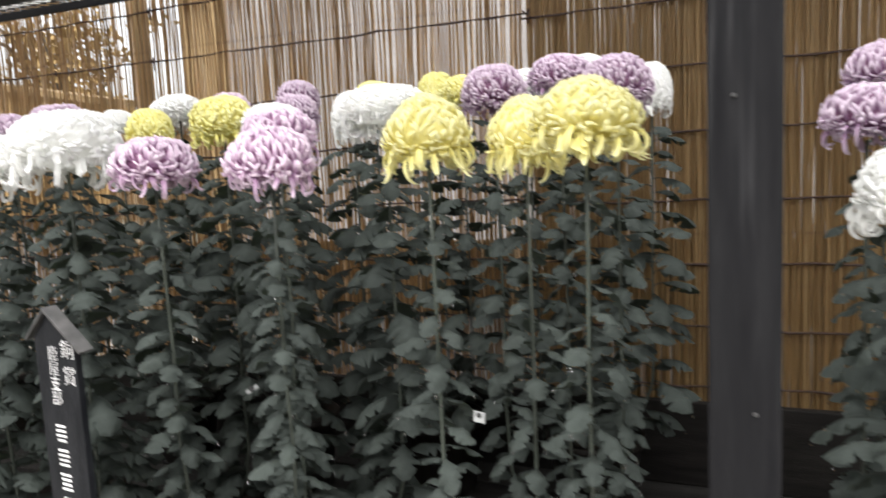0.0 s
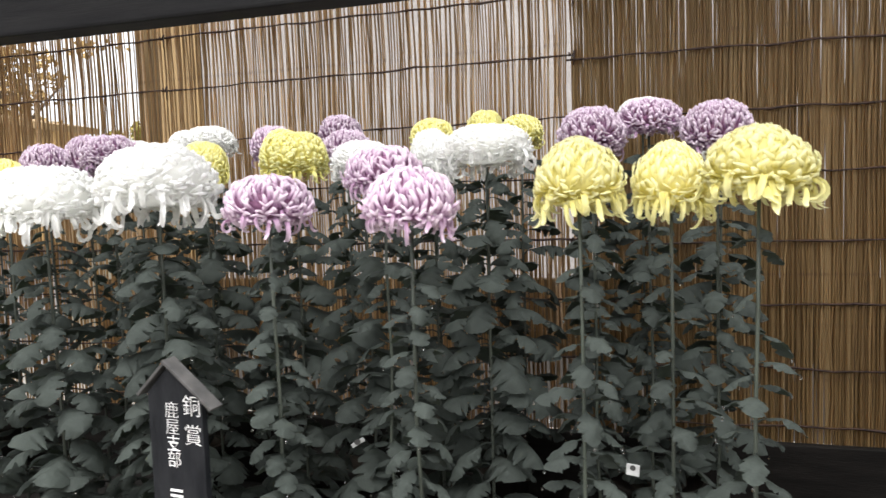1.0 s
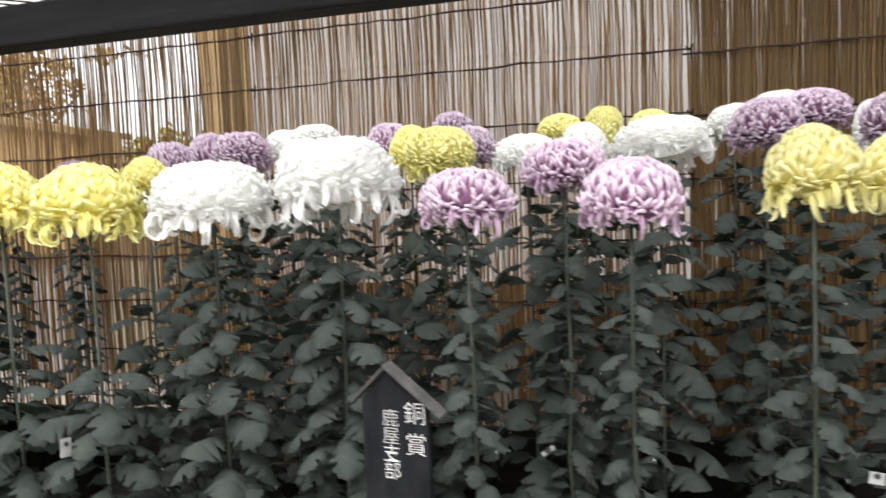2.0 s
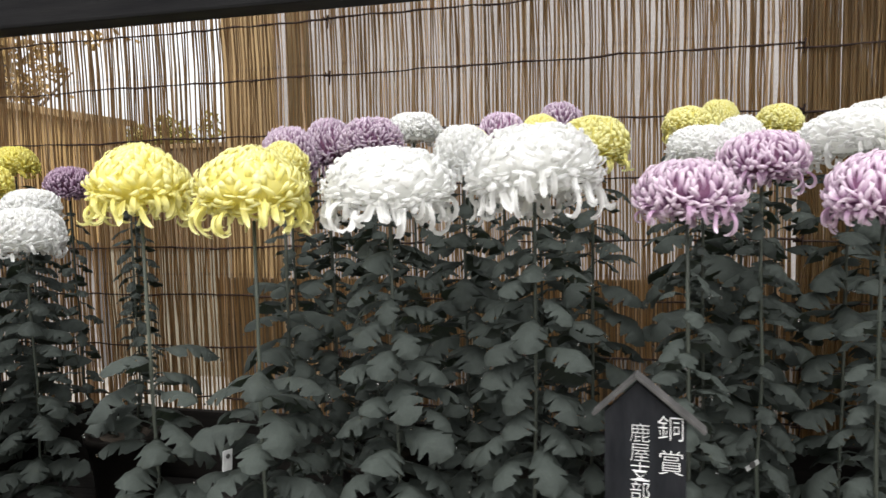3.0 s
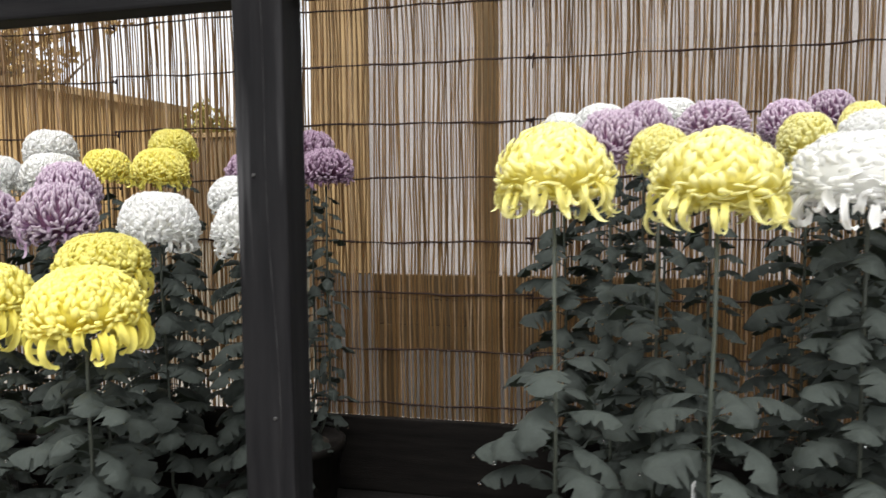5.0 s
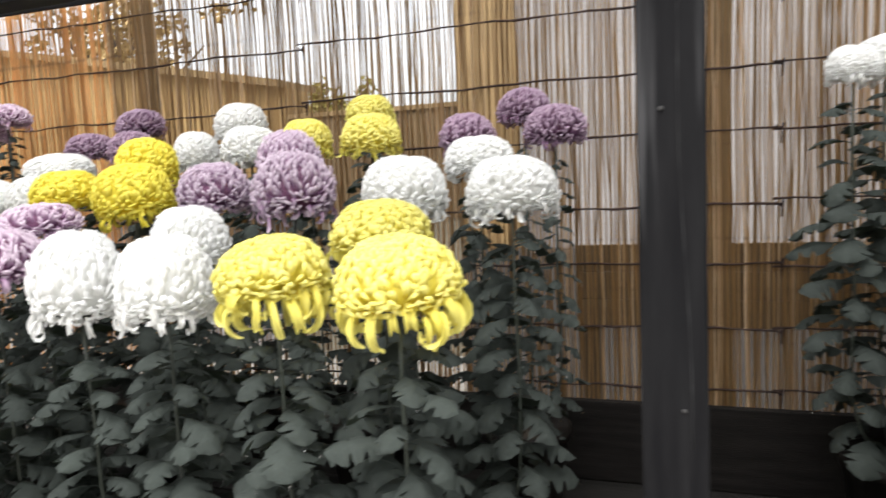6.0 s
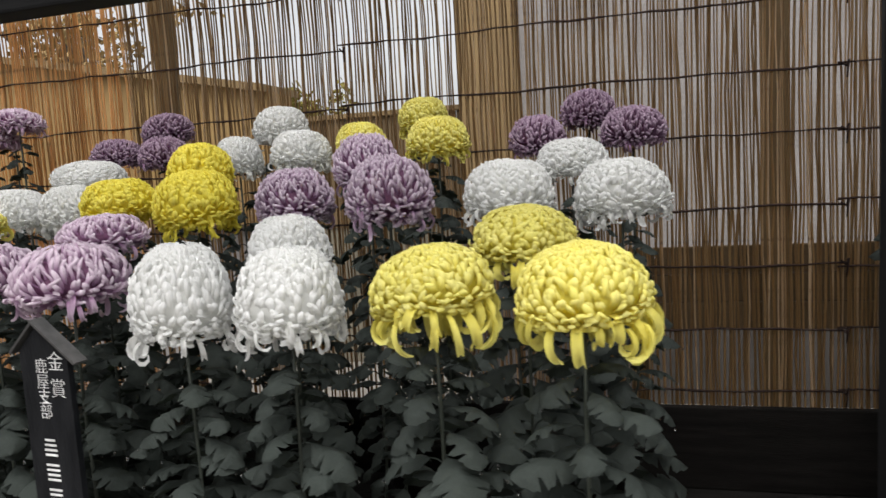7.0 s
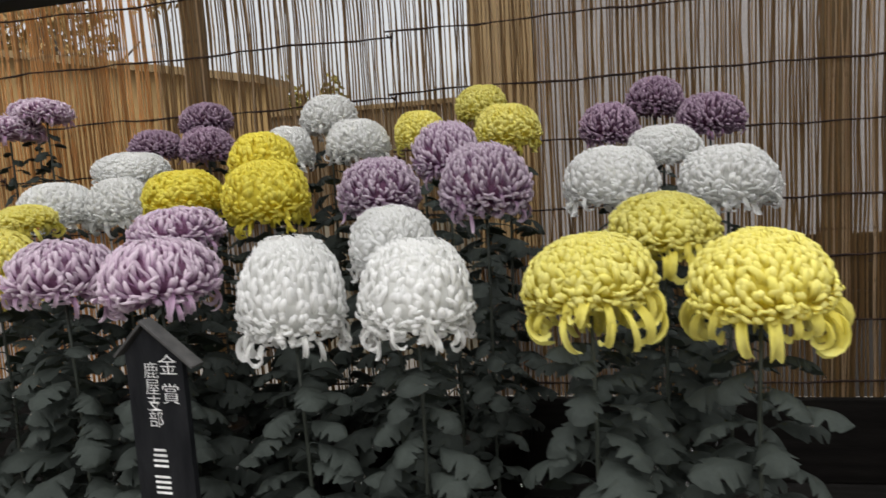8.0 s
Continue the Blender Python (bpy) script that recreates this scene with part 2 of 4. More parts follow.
# ---- mesh helpers ----
def mesh_of(name, verts, faces, material, smooth=True, inner=None, inner_from=0, along=None):
    """A mesh; from the face inner_from on it takes the material inner."""
    me = bpy.data.meshes.new(name)
    me.from_pydata([tuple(v) for v in verts], [], faces)
    me.materials.append(material)
    if inner is not None:
        me.materials.append(inner)
        me.polygons.foreach_set("material_index", [0 if i < inner_from else 1 for i in range(len(faces))])
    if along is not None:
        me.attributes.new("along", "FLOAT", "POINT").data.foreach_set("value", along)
    if smooth:
        me.polygons.foreach_set("use_smooth", [True] * len(me.polygons))
    me.update()
    return me


def child(name, me, parent, m=None, label=""):
    ob = new(name, me)
    ob.parent = parent
    if m is not None:
        ob.matrix_basis = m
    return tagged(ob, label)


def part(name, bm, material, parent, label="", smooth=False):
    me = bpy.data.meshes.new(name)
    bmesh.ops.recalc_face_normals(bm, faces=bm.faces)
    bm.to_mesh(me)
    bm.free()
    me.materials.append(material)
    if smooth:
        me.polygons.foreach_set("use_smooth", [True] * len(me.polygons))
    return child(name, me, parent, None, label)


def solid(name, bm, material, label, category, group="", kind="", smooth=False):
    ob = part(name, bm, material, None, "", smooth)
    return tagged(ob, label, category, group, kind)


def box(bm, x0, x1, y0, y1, z0, z1, bevel=0.004):
    m = Matrix.LocRotScale(((x0 + x1) / 2, (y0 + y1) / 2, (z0 + z1) / 2), None, (x1 - x0, y1 - y0, z1 - z0))
    made = bmesh.ops.create_cube(bm, size=1, matrix=m)
    if bevel:
        edges = list({e for v in made["verts"] for e in v.link_edges})
        bmesh.ops.bevel(bm, geom=edges, offset=bevel, segments=2, affect="EDGES", profile=0.6)
    return bm


def tube_data(points, radii, sides=6, cap=True):
    """Vertices and faces of a tapered tube along points."""
    pts = [Vector(p) for p in points]
    verts, faces = [], []
    for i, p in enumerate(pts):
        d = (pts[min(i + 1, len(pts) - 1)] - pts[max(i - 1, 0)]).normalized()
        a = d.cross(Vector((0.3, 0.9, 0.1)) if abs(d.y) < 0.8 else Vector((1, 0, 0.2))).normalized()
        b = d.cross(a)
        for k in range(sides):
            w = 2 * math.pi * k / sides
            verts.append(p + radii[i] * (math.cos(w) * a + math.sin(w) * b))
    for i in range(len(pts) - 1):
        for k in range(sides):
            q = (k + 1) % sides
            faces.append((i * sides + k, i * sides + q, (i + 1) * sides + q, (i + 1) * sides + k))
    if cap:
        faces.append(tuple(range(sides))[::-1])
        faces.append(tuple((len(pts) - 1) * sides + k for k in range(sides)))
    return verts, faces


def lathe(profile, sides=24):
    verts, faces = [], []
    for r, z in profile:
        for k in range(sides):
            w = 2 * math.pi * k / sides
            verts.append((r * math.cos(w), r * math.sin(w), z))
    for i in range(len(profile) - 1):
        for k in range(sides):
            q = (k + 1) % sides
            faces.append((i * sides + k, i * sides + q, (i + 1) * sides + q, (i + 1) * sides + k))
    return verts, faces


# ---- ground, stand, frame ----
bm = bmesh.new()
bmesh.ops.create_grid(bm, x_segments=60, y_segments=60, size=900)
for v in bm.verts:
    v.co.z = 0.02 * noise.noise(v.co * 0.05)
solid("ground", bm, GROUND, "pale packed gravel ground around the flower stand", "ground", "", "structure")

STEPS = ((0.985, 1.36, 0.18), (1.36, 1.76, 0.3), (1.76, 2.3, 0.42))
LEFT, RIGHT = -6.6, 1.6
stand = tagged(new("tiered_stand"), "dark weathered wooden three-step flower stand", "stand")
for y0, y1, z in STEPS:
    planks = 3
    for k in range(planks):
        a = y0 + (y1 - y0) * k / planks
        bm = bmesh.new()
        box(bm, LEFT, RIGHT, a + 0.004, a + (y1 - y0) / planks - 0.004, z - 0.03, z)
        part("plank", bm, STAGE, stand)
    bm = bmesh.new()
    box(bm, LEFT, RIGHT, y0 + 0.01, y0 + 0.03, 0.0, z - 0.032)
    part("riser", bm, BOARD, stand)

for k, x in enumerate((0.049, -2.43, -4.9)):
    post = tagged(new("timber_post"), "charcoal-stained square timber post with scuffs and nail heads", "post", "posts of the shelter")
    bm = bmesh.new()
    box(bm, x - 0.041, x + 0.041, 0.9, 0.975, 0.0, 1.905, 0.004)
    part("shaft", bm, POST, post)
    for nx, nz in ((-0.012, 1.528), (0.012, 1.149)):
        bm = bmesh.new()
        bmesh.ops.create_cone(bm, cap_ends=True, segments=8, radius1=0.003, radius2=0.002, depth=0.003, matrix=pose(x + nx, 0.8985, nz, 90))
        part("nail", bm, ROOFWOOD, post, "pale nail head")
    # a pale scratch that wanders down the front face
    if k == 1:
        pts = [(x + 0.002 + 0.018 * u + 0.003 * math.sin(9 * u), 0.8995, 1.9 - 0.8 * u) for u in [i / 30 for i in range(31)]]
        v, f = tube_data(pts, [0.0006 + 0.0004 * math.sin(i * 1.7) for i in range(31)], 4)
        child("scratch", mesh_of("scratch", v, f, SCUFF), post, None, "thin pale scratch")
beam = tagged(new("top_beam"), "charcoal-stained long timber beam over the posts", "beam")
for x0, x1, z0, z1 in ((LEFT, -4.943, 1.762, 1.762), (-4.857, -2.473, 1.762, 1.797), (-2.387, 0.006, 1.803, 1.795), (0.092, RIGHT, 1.795, 1.795)):
    bm = bmesh.new()
    box(bm, x0, x1, 0.925, 0.985, 0.0, 0.072, 0.005)
    for v in bm.verts:
        v.co.z += z0 + (z1 - z0) * (v.co.x - x0) / (x1 - x0)
    part("timber", bm, BEAM, beam)
roof = tagged(new("lattice_roof"), "dark lath lattice roof under a white translucent sheet", "roof")
ROOF_TILT = pose(0, 0.88, 1.965, 10)
for k in range(136):
    x = LEFT + 0.04 + k * 0.06
    bm = bmesh.new()
    box(bm, x - 0.003, x + 0.003, 0.0, 1.44, -0.002, 0.002, 0)
    bmesh.ops.transform(bm, matrix=ROOF_TILT, verts=bm.verts)
    part("lath", bm, BEAM, roof)
for k in range(13):
    y = 0.01 + k * 0.118
    bm = bmesh.new()
    box(bm, LEFT, RIGHT, y - 0.003, y + 0.003, -0.0065, -0.0025, 0)
    bmesh.ops.transform(bm, matrix=ROOF_TILT, verts=bm.verts)
    part("cross_lath", bm, BEAM, roof)
bm = bmesh.new()
box(bm, LEFT, RIGHT, 1.37, 1.4, -0.038, -0.007, 0.003)
bmesh.ops.transform(bm, matrix=ROOF_TILT, verts=bm.verts)
part("purlin", bm, BEAM, roof)
sheet_v, sheet_f = [], []
for k in range(331):
    x = LEFT + k * (RIGHT - LEFT) / 330
    z = 0.016 + 0.004 * math.sin(k * 1.2)
    sheet_v += [ROOF_TILT @ Vector((x, -0.04, z)), ROOF_TILT @ Vector((x, 1.44, z))]
    if k:
        sheet_f.append((2 * k - 2, 2 * k, 2 * k + 1, 2 * k - 1))
child("sheet", mesh_of("sheet", sheet_v, sheet_f, SHEET), roof, None, "white translucent corrugated sheet")

# dark board along the foot of the screen
bm = bmesh.new()
box(bm, LEFT, RIGHT, 2.27, 2.3, 0.422, 0.692)
solid("baseboard", bm, BOARD, "black-stained wide board along the foot of the screen", "board", "", "structure")


# ---- reed screens ----
Z_WIRES = (0.735, 0.925, 1.125, 1.325, 1.535, 1.732, 1.935, 2.135, 2.33)


def reed_mesh(k, material):
    r = random.Random(40 + k)
    pts, rad = [], []
    z, n = 0.67, 12
    for i in range(n):
        pts.append((0.0042 * r.uniform(-1, 1), 0.003 * r.uniform(-1, 1), z + (2.5 - 0.67) * i / (n - 1)))
        rad.append((1 - 0.22 * i / n) * r.uniform(0.85, 1.13) * 0.0034)
    v, f = tube_data(pts, rad, 6, False)
    return mesh_of("reed", v, f, material)


REEDS = [reed_mesh(k, REED) for k in range(14)]
LIT_REEDS = [reed_mesh(k, LIT_REED) for k in range(14)]
OLD_REEDS = [reed_mesh(k, OLD_REED) for k in range(14)]


def wire_points(x0, x1, z, r, y):
    pts, n = [], max(8, int((x1 - x0) / 0.06))
    drift = r.uniform(-0.006, 0.006)
    for i in range(n + 1):
        u = i / n
        pts.append((x0 + (x1 - x0) * u, y + 0.0015 * math.sin(i * 1.9), z + drift * u + 0.009 * noise.noise(Vector((u * 9 + z * 7, x0, 0))) + 0.0015 * math.sin(i * 2.3)))
    return pts


def reed_screen(x0, x1, fill, dz, label):
    """One hanging screen: reeds side by side, tied with dark wires. fill: how much of the width the reeds cover."""
    r = random.Random(int(1000 * (x0 + 20)))
    screen = tagged(new("reed_screen"), label, "reed screen", "reed screens along the back")
    x, run = x0 + 0.006, 2
    while x < x1 - 0.004:
        s = r.choice((0.8, 0.9, 1.0, 1.1, 1.25))
        m = Matrix.LocRotScale((x, 2.343 + r.uniform(-0.006, 0.006), 0), Euler((0, radians(r.gauss(0, 0.35)), 0)), (s, s, 1))
        m.translation.x -= 1.5 * m[0][2]
        child("reed", r.choice(OLD_REEDS if fill > 1 else LIT_REEDS if x < -4.6 else REEDS), screen, m)
        loose = 1 + 0.5 * noise.noise(Vector((x * 14, x0, 0)))
        run -= 1
        if fill > 1:
            x += 0.0062 * s - 0.0009
        elif run > 0:
            x += 0.0062 * s + r.uniform(-0.0004, 0.0008)
        else:
            run = r.choice((1, 1, 2, 2, 3))
            x += 0.0062 * s + max(0.0008, r.gauss((1 / fill - 1) * 0.0125, 0.0013) * loose)
    # a dense screen has a second layer of reeds behind the first
    if fill > 1:
        verts, faces = [], []
        x = x0 + 0.01
        while x < x1 - 0.004:
            w = r.uniform(0.003, 0.004)
            lean = r.gauss(0, 0.004)
            v, f = tube_data([(x - lean, 2.357, 0.67), (x + r.uniform(-0.002, 0.002), 2.358, 1.5), (x + lean, 2.357, 2.5)], [w, w, w * 0.8], 6, False)
            faces += [tuple(len(verts) + i for i in q) for q in f]
            verts += v
            x += 2 * w - 0.0005
        tagged(child("reed_layer", mesh_of("reed_layer", verts, faces, OLD_REED), screen), kind="stuff")
    for z in Z_WIRES:
        pts = wire_points(x0 - 0.01, x1 + 0.01, z + dz + r.uniform(-0.006, 0.006), r, 2.33)
        v, f = tube_data(pts, [0.0034 * r.uniform(0.7, 1.35) for p in pts], 5)
        child("tie_wire", mesh_of("tie_wire", v, f, WIRE), screen, None, "dark rusty tie wire")
        e = pts[-1]
        tail = [(e[0] - 0.012, e[1] - 0.004, e[2] + 0.008), (e[0], e[1] - 0.007, e[2] - 0.004), (e[0] + 0.008, e[1] - 0.006, e[2] + 0.014), (e[0] + 0.003, e[1] - 0.004, e[2] - 0.03 - 0.02 * r.random())]
        v, f = tube_data(tail, [0.003, 0.005, 0.004, 0.002], 5)
        child("wire_knot", mesh_of("wire_knot", v, f, WIRE), screen, None, "twisted knot of dark wire")
    return screen


JOINTS = (-6.86, -5.3, -3.727, -2.155, -0.592, 0.98, 1.7)
FILLS = (0.8, 0.66, 0.7, 0.8, 1.12, 1.12)
for k in range(6):
    reed_screen(JOINTS[k], JOINTS[k + 1], FILLS[k], (0.0, -0.012, 0.0, 0.006, -0.006, 0.0)[k],
                "golden-brown dry reed screen tied with dark wire" if FILLS[k] < 1.0 else "dense brown dry reed screen tied with dark wire")
for x in (-4.5, -2.315, -0.08):
    lath = tagged(new("screen_lath"), "brown upright wooden lath behind the reed screen", "lath", "laths behind the screens")
    bm = bmesh.new()
    box(bm, x - 0.042, x + 0.042, 2.43, 2.46, 0.0, 2.5)
    part("batten", bm, LATH, lath)


# ---- behind the screen: a plastered house, a lower house with a brown roof, an autumn tree ----
fence = tagged(new("board_fence"), "low dark brown board fence on posts behind the reed screen", "fence")
for k in range(3):
    bm = bmesh.new()
    box(bm, -2.8, 2.04, 2.6, 2.622, 0.87 + 0.1 * k, 0.967 + 0.1 * k, 0.003)
    part("board", bm, DARKWOOD, fence)
for k in range(4):
    bm = bmesh.new()
    box(bm, -2.78 + k * 1.55, -2.72 + k * 1.55, 2.624, 2.684, 0.0, 1.15, 0.003)
    part("post", bm, DARKWOOD, fence)
house = tagged(new("plastered_house"), "pale plastered house with a wide brown timber corner", "house")
bm = bmesh.new()
box(bm, -3.385, 4.0, 4.4, 4.7, 0.95, 3.3, 0)
part("plaster_wall", bm, PLASTER, house)
bm = bmesh.new()
box(bm, -3.77, 4.0, 4.35, 4.7, 0.0, 0.948, 0)
part("lower_wall", bm, LOWER, house, "grey lower wall with its shade put into the colour")
bm = bmesh.new()
box(bm, -3.765, -3.39, 4.36, 4.7, 0.952, 3.298, 0.005)
part("corner_post", bm, TIMBER, house)
bm = bmesh.new()
box(bm, -4.0, 4.2, 4.2, 5.0, 3.3, 3.42, 0.01)
part("roof", bm, ROOF, house)

shed = tagged(new("low_house"), "low house with brown boards, a sloping roof and pale lower wall", "house")
bm = bmesh.new()
box(bm, -14.0, -5.7, 5.35, 5.6, 0.0, 1.15, 0)
part("lower_wall", bm, PLASTER, shed, "pale plastered lower wall")
bm = bmesh.new()
line = [(-14.0, 1.152), (-5.5, 1.152), (-5.5, 2.19), (-6.1, 2.3), (-6.9, 2.44), (-7.9, 2.62), (-14.0, 3.6)]
front = [bm.verts.new((a, 5.2, b)) for a, b in line]
back = [bm.verts.new((a, 5.6, b)) for a, b in line]
bm.faces.new(front)
bm.faces.new(back[::-1])
for k in range(len(line)):
    q = (k + 1) % len(line)
    bm.faces.new((front[k], back[k], back[q], front[q]))
part("gable_wall", bm, GABLE, shed, "brown boarded gable under the roof")
bm = bmesh.new()
for (a, b), (c, d) in zip(line[2:-1], line[3:]):
    vs = [bm.verts.new(p) for p in ((a, 5.1, b), (c, 5.1, d), (c, 5.75, d), (a, 5.75, b), (a, 5.1, b + 0.06), (c, 5.1, d + 0.06), (c, 5.75, d + 0.06), (a, 5.75, b + 0.06))]
    for f in ((3, 2, 1, 0), (4, 5, 6, 7), (0, 1, 5, 4), (2, 3, 7, 6), (1, 2, 6, 5), (3, 0, 4, 7)):
        bm.faces.new([vs[i] for i in f])
part("roof", bm, TIMBER, shed, "sloping brown roof")

garden_wall = tagged(new("boarded_garden_wall"), "brown boarded garden wall with a capping board", "wall")
for k in range(12):
    bm = bmesh.new()
    box(bm, -5.48 + 0.15 * k, -5.336 + 0.15 * k, 5.2, 5.225, 1.09, 1.93, 0.004)
    part("board", bm, DARKWOOD, garden_wall)
bm = bmesh.new()
box(bm, -5.48, -3.68, 5.215, 5.3, 0.0, 1.086, 0)
part("plinth", bm, PLINTH, garden_wall, "weathered plastered plinth")
bm = bmesh.new()
box(bm, -5.49, -3.67, 5.17, 5.25, 1.932, 1.97, 0.005)
part("capping", bm, TIMBER, garden_wall)


def shrub(x, y, z, seed):
    """Thin shoots with small yellow-green leaves rising behind the low house."""
    r = random.Random(seed)
    t = tagged(new("yellowing_shrub"), "thin shrub with small yellow-green leaves behind the garden wall", "shrub")
    verts, faces = [], []
    for k in range(14):
        e = Vector((x + r.gauss(0, 0.27), y + r.gauss(0, 0.15), z + r.uniform(-0.22, 0.0)))
        pts = [Vector((x + r.gauss(0, 0.05), y, 0)), Vector((x, y, z * 0.5)).lerp(Vector((e.x, e.y, z * 0.6)), 0.7), e]
        v, f = tube_data(pts, [0.014, 0.009, 0.003], 5)
        child("stem", mesh_of("stem", v, f, BARK), t)
        for q in range(150):
            c = pts[1].lerp(e, r.uniform(0.45, 1.0)) + Vector((r.gauss(0, 0.07), r.gauss(0, 0.07), r.gauss(0, 0.03)))
            m = Euler((r.uniform(0, 6), r.uniform(0, 6), r.uniform(0, 6))).to_matrix()
            i, s = len(verts), r.uniform(0.03, 0.055)
            verts += [c + m @ Vector(p) * s for p in ((0, -1, 0), (0.5, 0, 0.1), (0, 1, 0), (-0.5, 0, 0.1))]
            faces.append((i, i + 1, i + 2, i + 3))
    child("foliage", mesh_of("foliage", verts, faces, SHRUB, False), t, None, "small yellow-green leaves")


shrub(-6.45, 7.37, 2.5, 8)

# an unseen boarded wall, added across the path to cut low sky light
bm = bmesh.new()
box(bm, -16, 12, -6.7, -6.5, 0.0, 2.7, 0)
solid("wall_south", bm, TIMBER, "unseen brown boarded wall added to block low sky light", "wall", "", "structure")


def tree(x, y, h, seed):
    """A spreading tree: trunk, limbs, and leaves in loose clumps with gaps of sky between."""
    r = random.Random(seed)
    t = tagged(new("autumn_tree"), "spreading autumn tree with olive-brown leaves", "tree")
    trunk = [(x + 0.1 * r.uniform(-1, 1) * i, y, h * 0.6 * i / 5) for i in range(6)]
    v, f = tube_data(trunk, [0.16 - 0.018 * i for i in range(6)], 8)
    child("trunk", mesh_of("trunk", v, f, BARK), t)
    clumps = []
    for k in range(16):
        a = k * 2.4
        s = Vector(trunk[2 + k % 4])
        e = s + Vector((math.cos(a) * r.uniform(0.8, 2.6), math.sin(a) * r.uniform(0.5, 1.2), r.uniform(0.4, 2.0)))
        mid = (s + e) / 2 + Vector((0, 0, 0.2))
        v, f = tube_data([s, mid, e], [0.05, 0.035, 0.012], 6)
        child("limb", mesh_of("limb", v, f, BARK), t)
        for q in range(6):
            u = r.uniform(0.25, 1.05)
            clumps.append(s.lerp(e, u) + Vector((r.gauss(0, 0.3), r.gauss(0, 0.3), r.gauss(0.1, 0.3))))
    verts, faces = [], []
    for c in clumps:
        wide = r.uniform(0.1, 0.24)
        for k in range(38):
            p = c + Vector((r.gauss(0, wide * 1.3), r.gauss(0, wide), r.gauss(0, wide * 0.55)))
            q = Euler((r.uniform(0, 6), r.uniform(0, 6), r.uniform(0, 6))).to_matrix()
            s = r.uniform(0.045, 0.085)
            i = len(verts)
            verts += [p + q @ Vector(o) * s for o in ((0, -1, 0), (0.6, 0, 0.1), (0, 1, 0), (-0.6, 0, 0.1))]
            faces.append((i, i + 1, i + 2, i + 3))
    child("crown", mesh_of("crown", verts, faces, AUTUMN, False), t, None, "olive-brown leaves in loose clumps")


tree(-11.0, 9.5, 5.4, 3)


# ---- chrysanthemum blooms ----
def strap(path, side, widths, cup, verts, faces):
    """One floret: a cupped strip along path; side is its sideways direction."""
    i0 = len(verts)
    n = len(path)
    for i in range(n):
        d = (path[min(i + 1, n - 1)] - path[max(i - 1, 0)])
        d.normalize()
        flat = (side - d * side.dot(d)).normalized()
        out = flat.cross(d)
        w = widths[i]
        verts.append(path[i] - flat * w - out * (cup * w))
        verts.append(path[i] + out * (cup * w * 0.35))
        verts.append(path[i] + flat * w - out * (cup * w))
    for i in range(n - 1):
        a = i0 + 3 * i
        faces.append((a, a + 1, a + 4, a + 3))
        faces.append((a + 1, a + 2, a + 5, a + 4))


def finger(root, bend, tip, side, w, thick, blunt, verts, faces):
    """One incurving floret as seen from outside: a rounded, hollow-backed finger from root by way of bend to tip."""
    i0, n = len(verts), 5
    d = (tip - bend).normalized()
    up = d.cross(side).normalized()
    if up.dot(bend) < 0:
        up = -up
    for p, k in ((root, 0.6), (root.lerp(bend, 0.75), 0.88), (bend.lerp(tip, 0.4), 1.0), (bend.lerp(tip, 0.85), blunt)):
        for q in range(n):
            a = radians(-25 + 230 * q / (n - 1))
            verts.append(p + side * (math.cos(a) * w * k) + up * (math.sin(a) * w * thick * k))
    verts.append(tip + d * (w * 0.3) - up * (w * 0.2))
    for r in range(3):
        for q in range(n - 1):
            a = i0 + r * n + q
            faces.append((a, a + 1, a + n + 1, a + n))
    for q in range(n - 1):
        faces.append((i0 + 3 * n + q, i0 + 3 * n + q + 1, i0 + 4 * n))


LONG = (0.7, 0.85, 0.95, 1.0, 1.0, 1.0, 0.95, 0.8, 0.4)
TAPER = (0.7, 0.85, 1.0, 1.05, 1.05, 0.95, 0.75, 0.45, 0.08)


def spread(low, small):
    """Polar angles at even steps of floret number, for florets that grow from the crown (small) to the rim (1)."""
    steps, total, table = 400, 0.0, [0.0]
    for k in range(steps):
        th = low * (k + 0.5) / steps
        total += math.sin(th) / (small + (1 - small) * min(1.0, th / 1.35)) ** 2
        table.append(total)
    return [v / total for v in table]


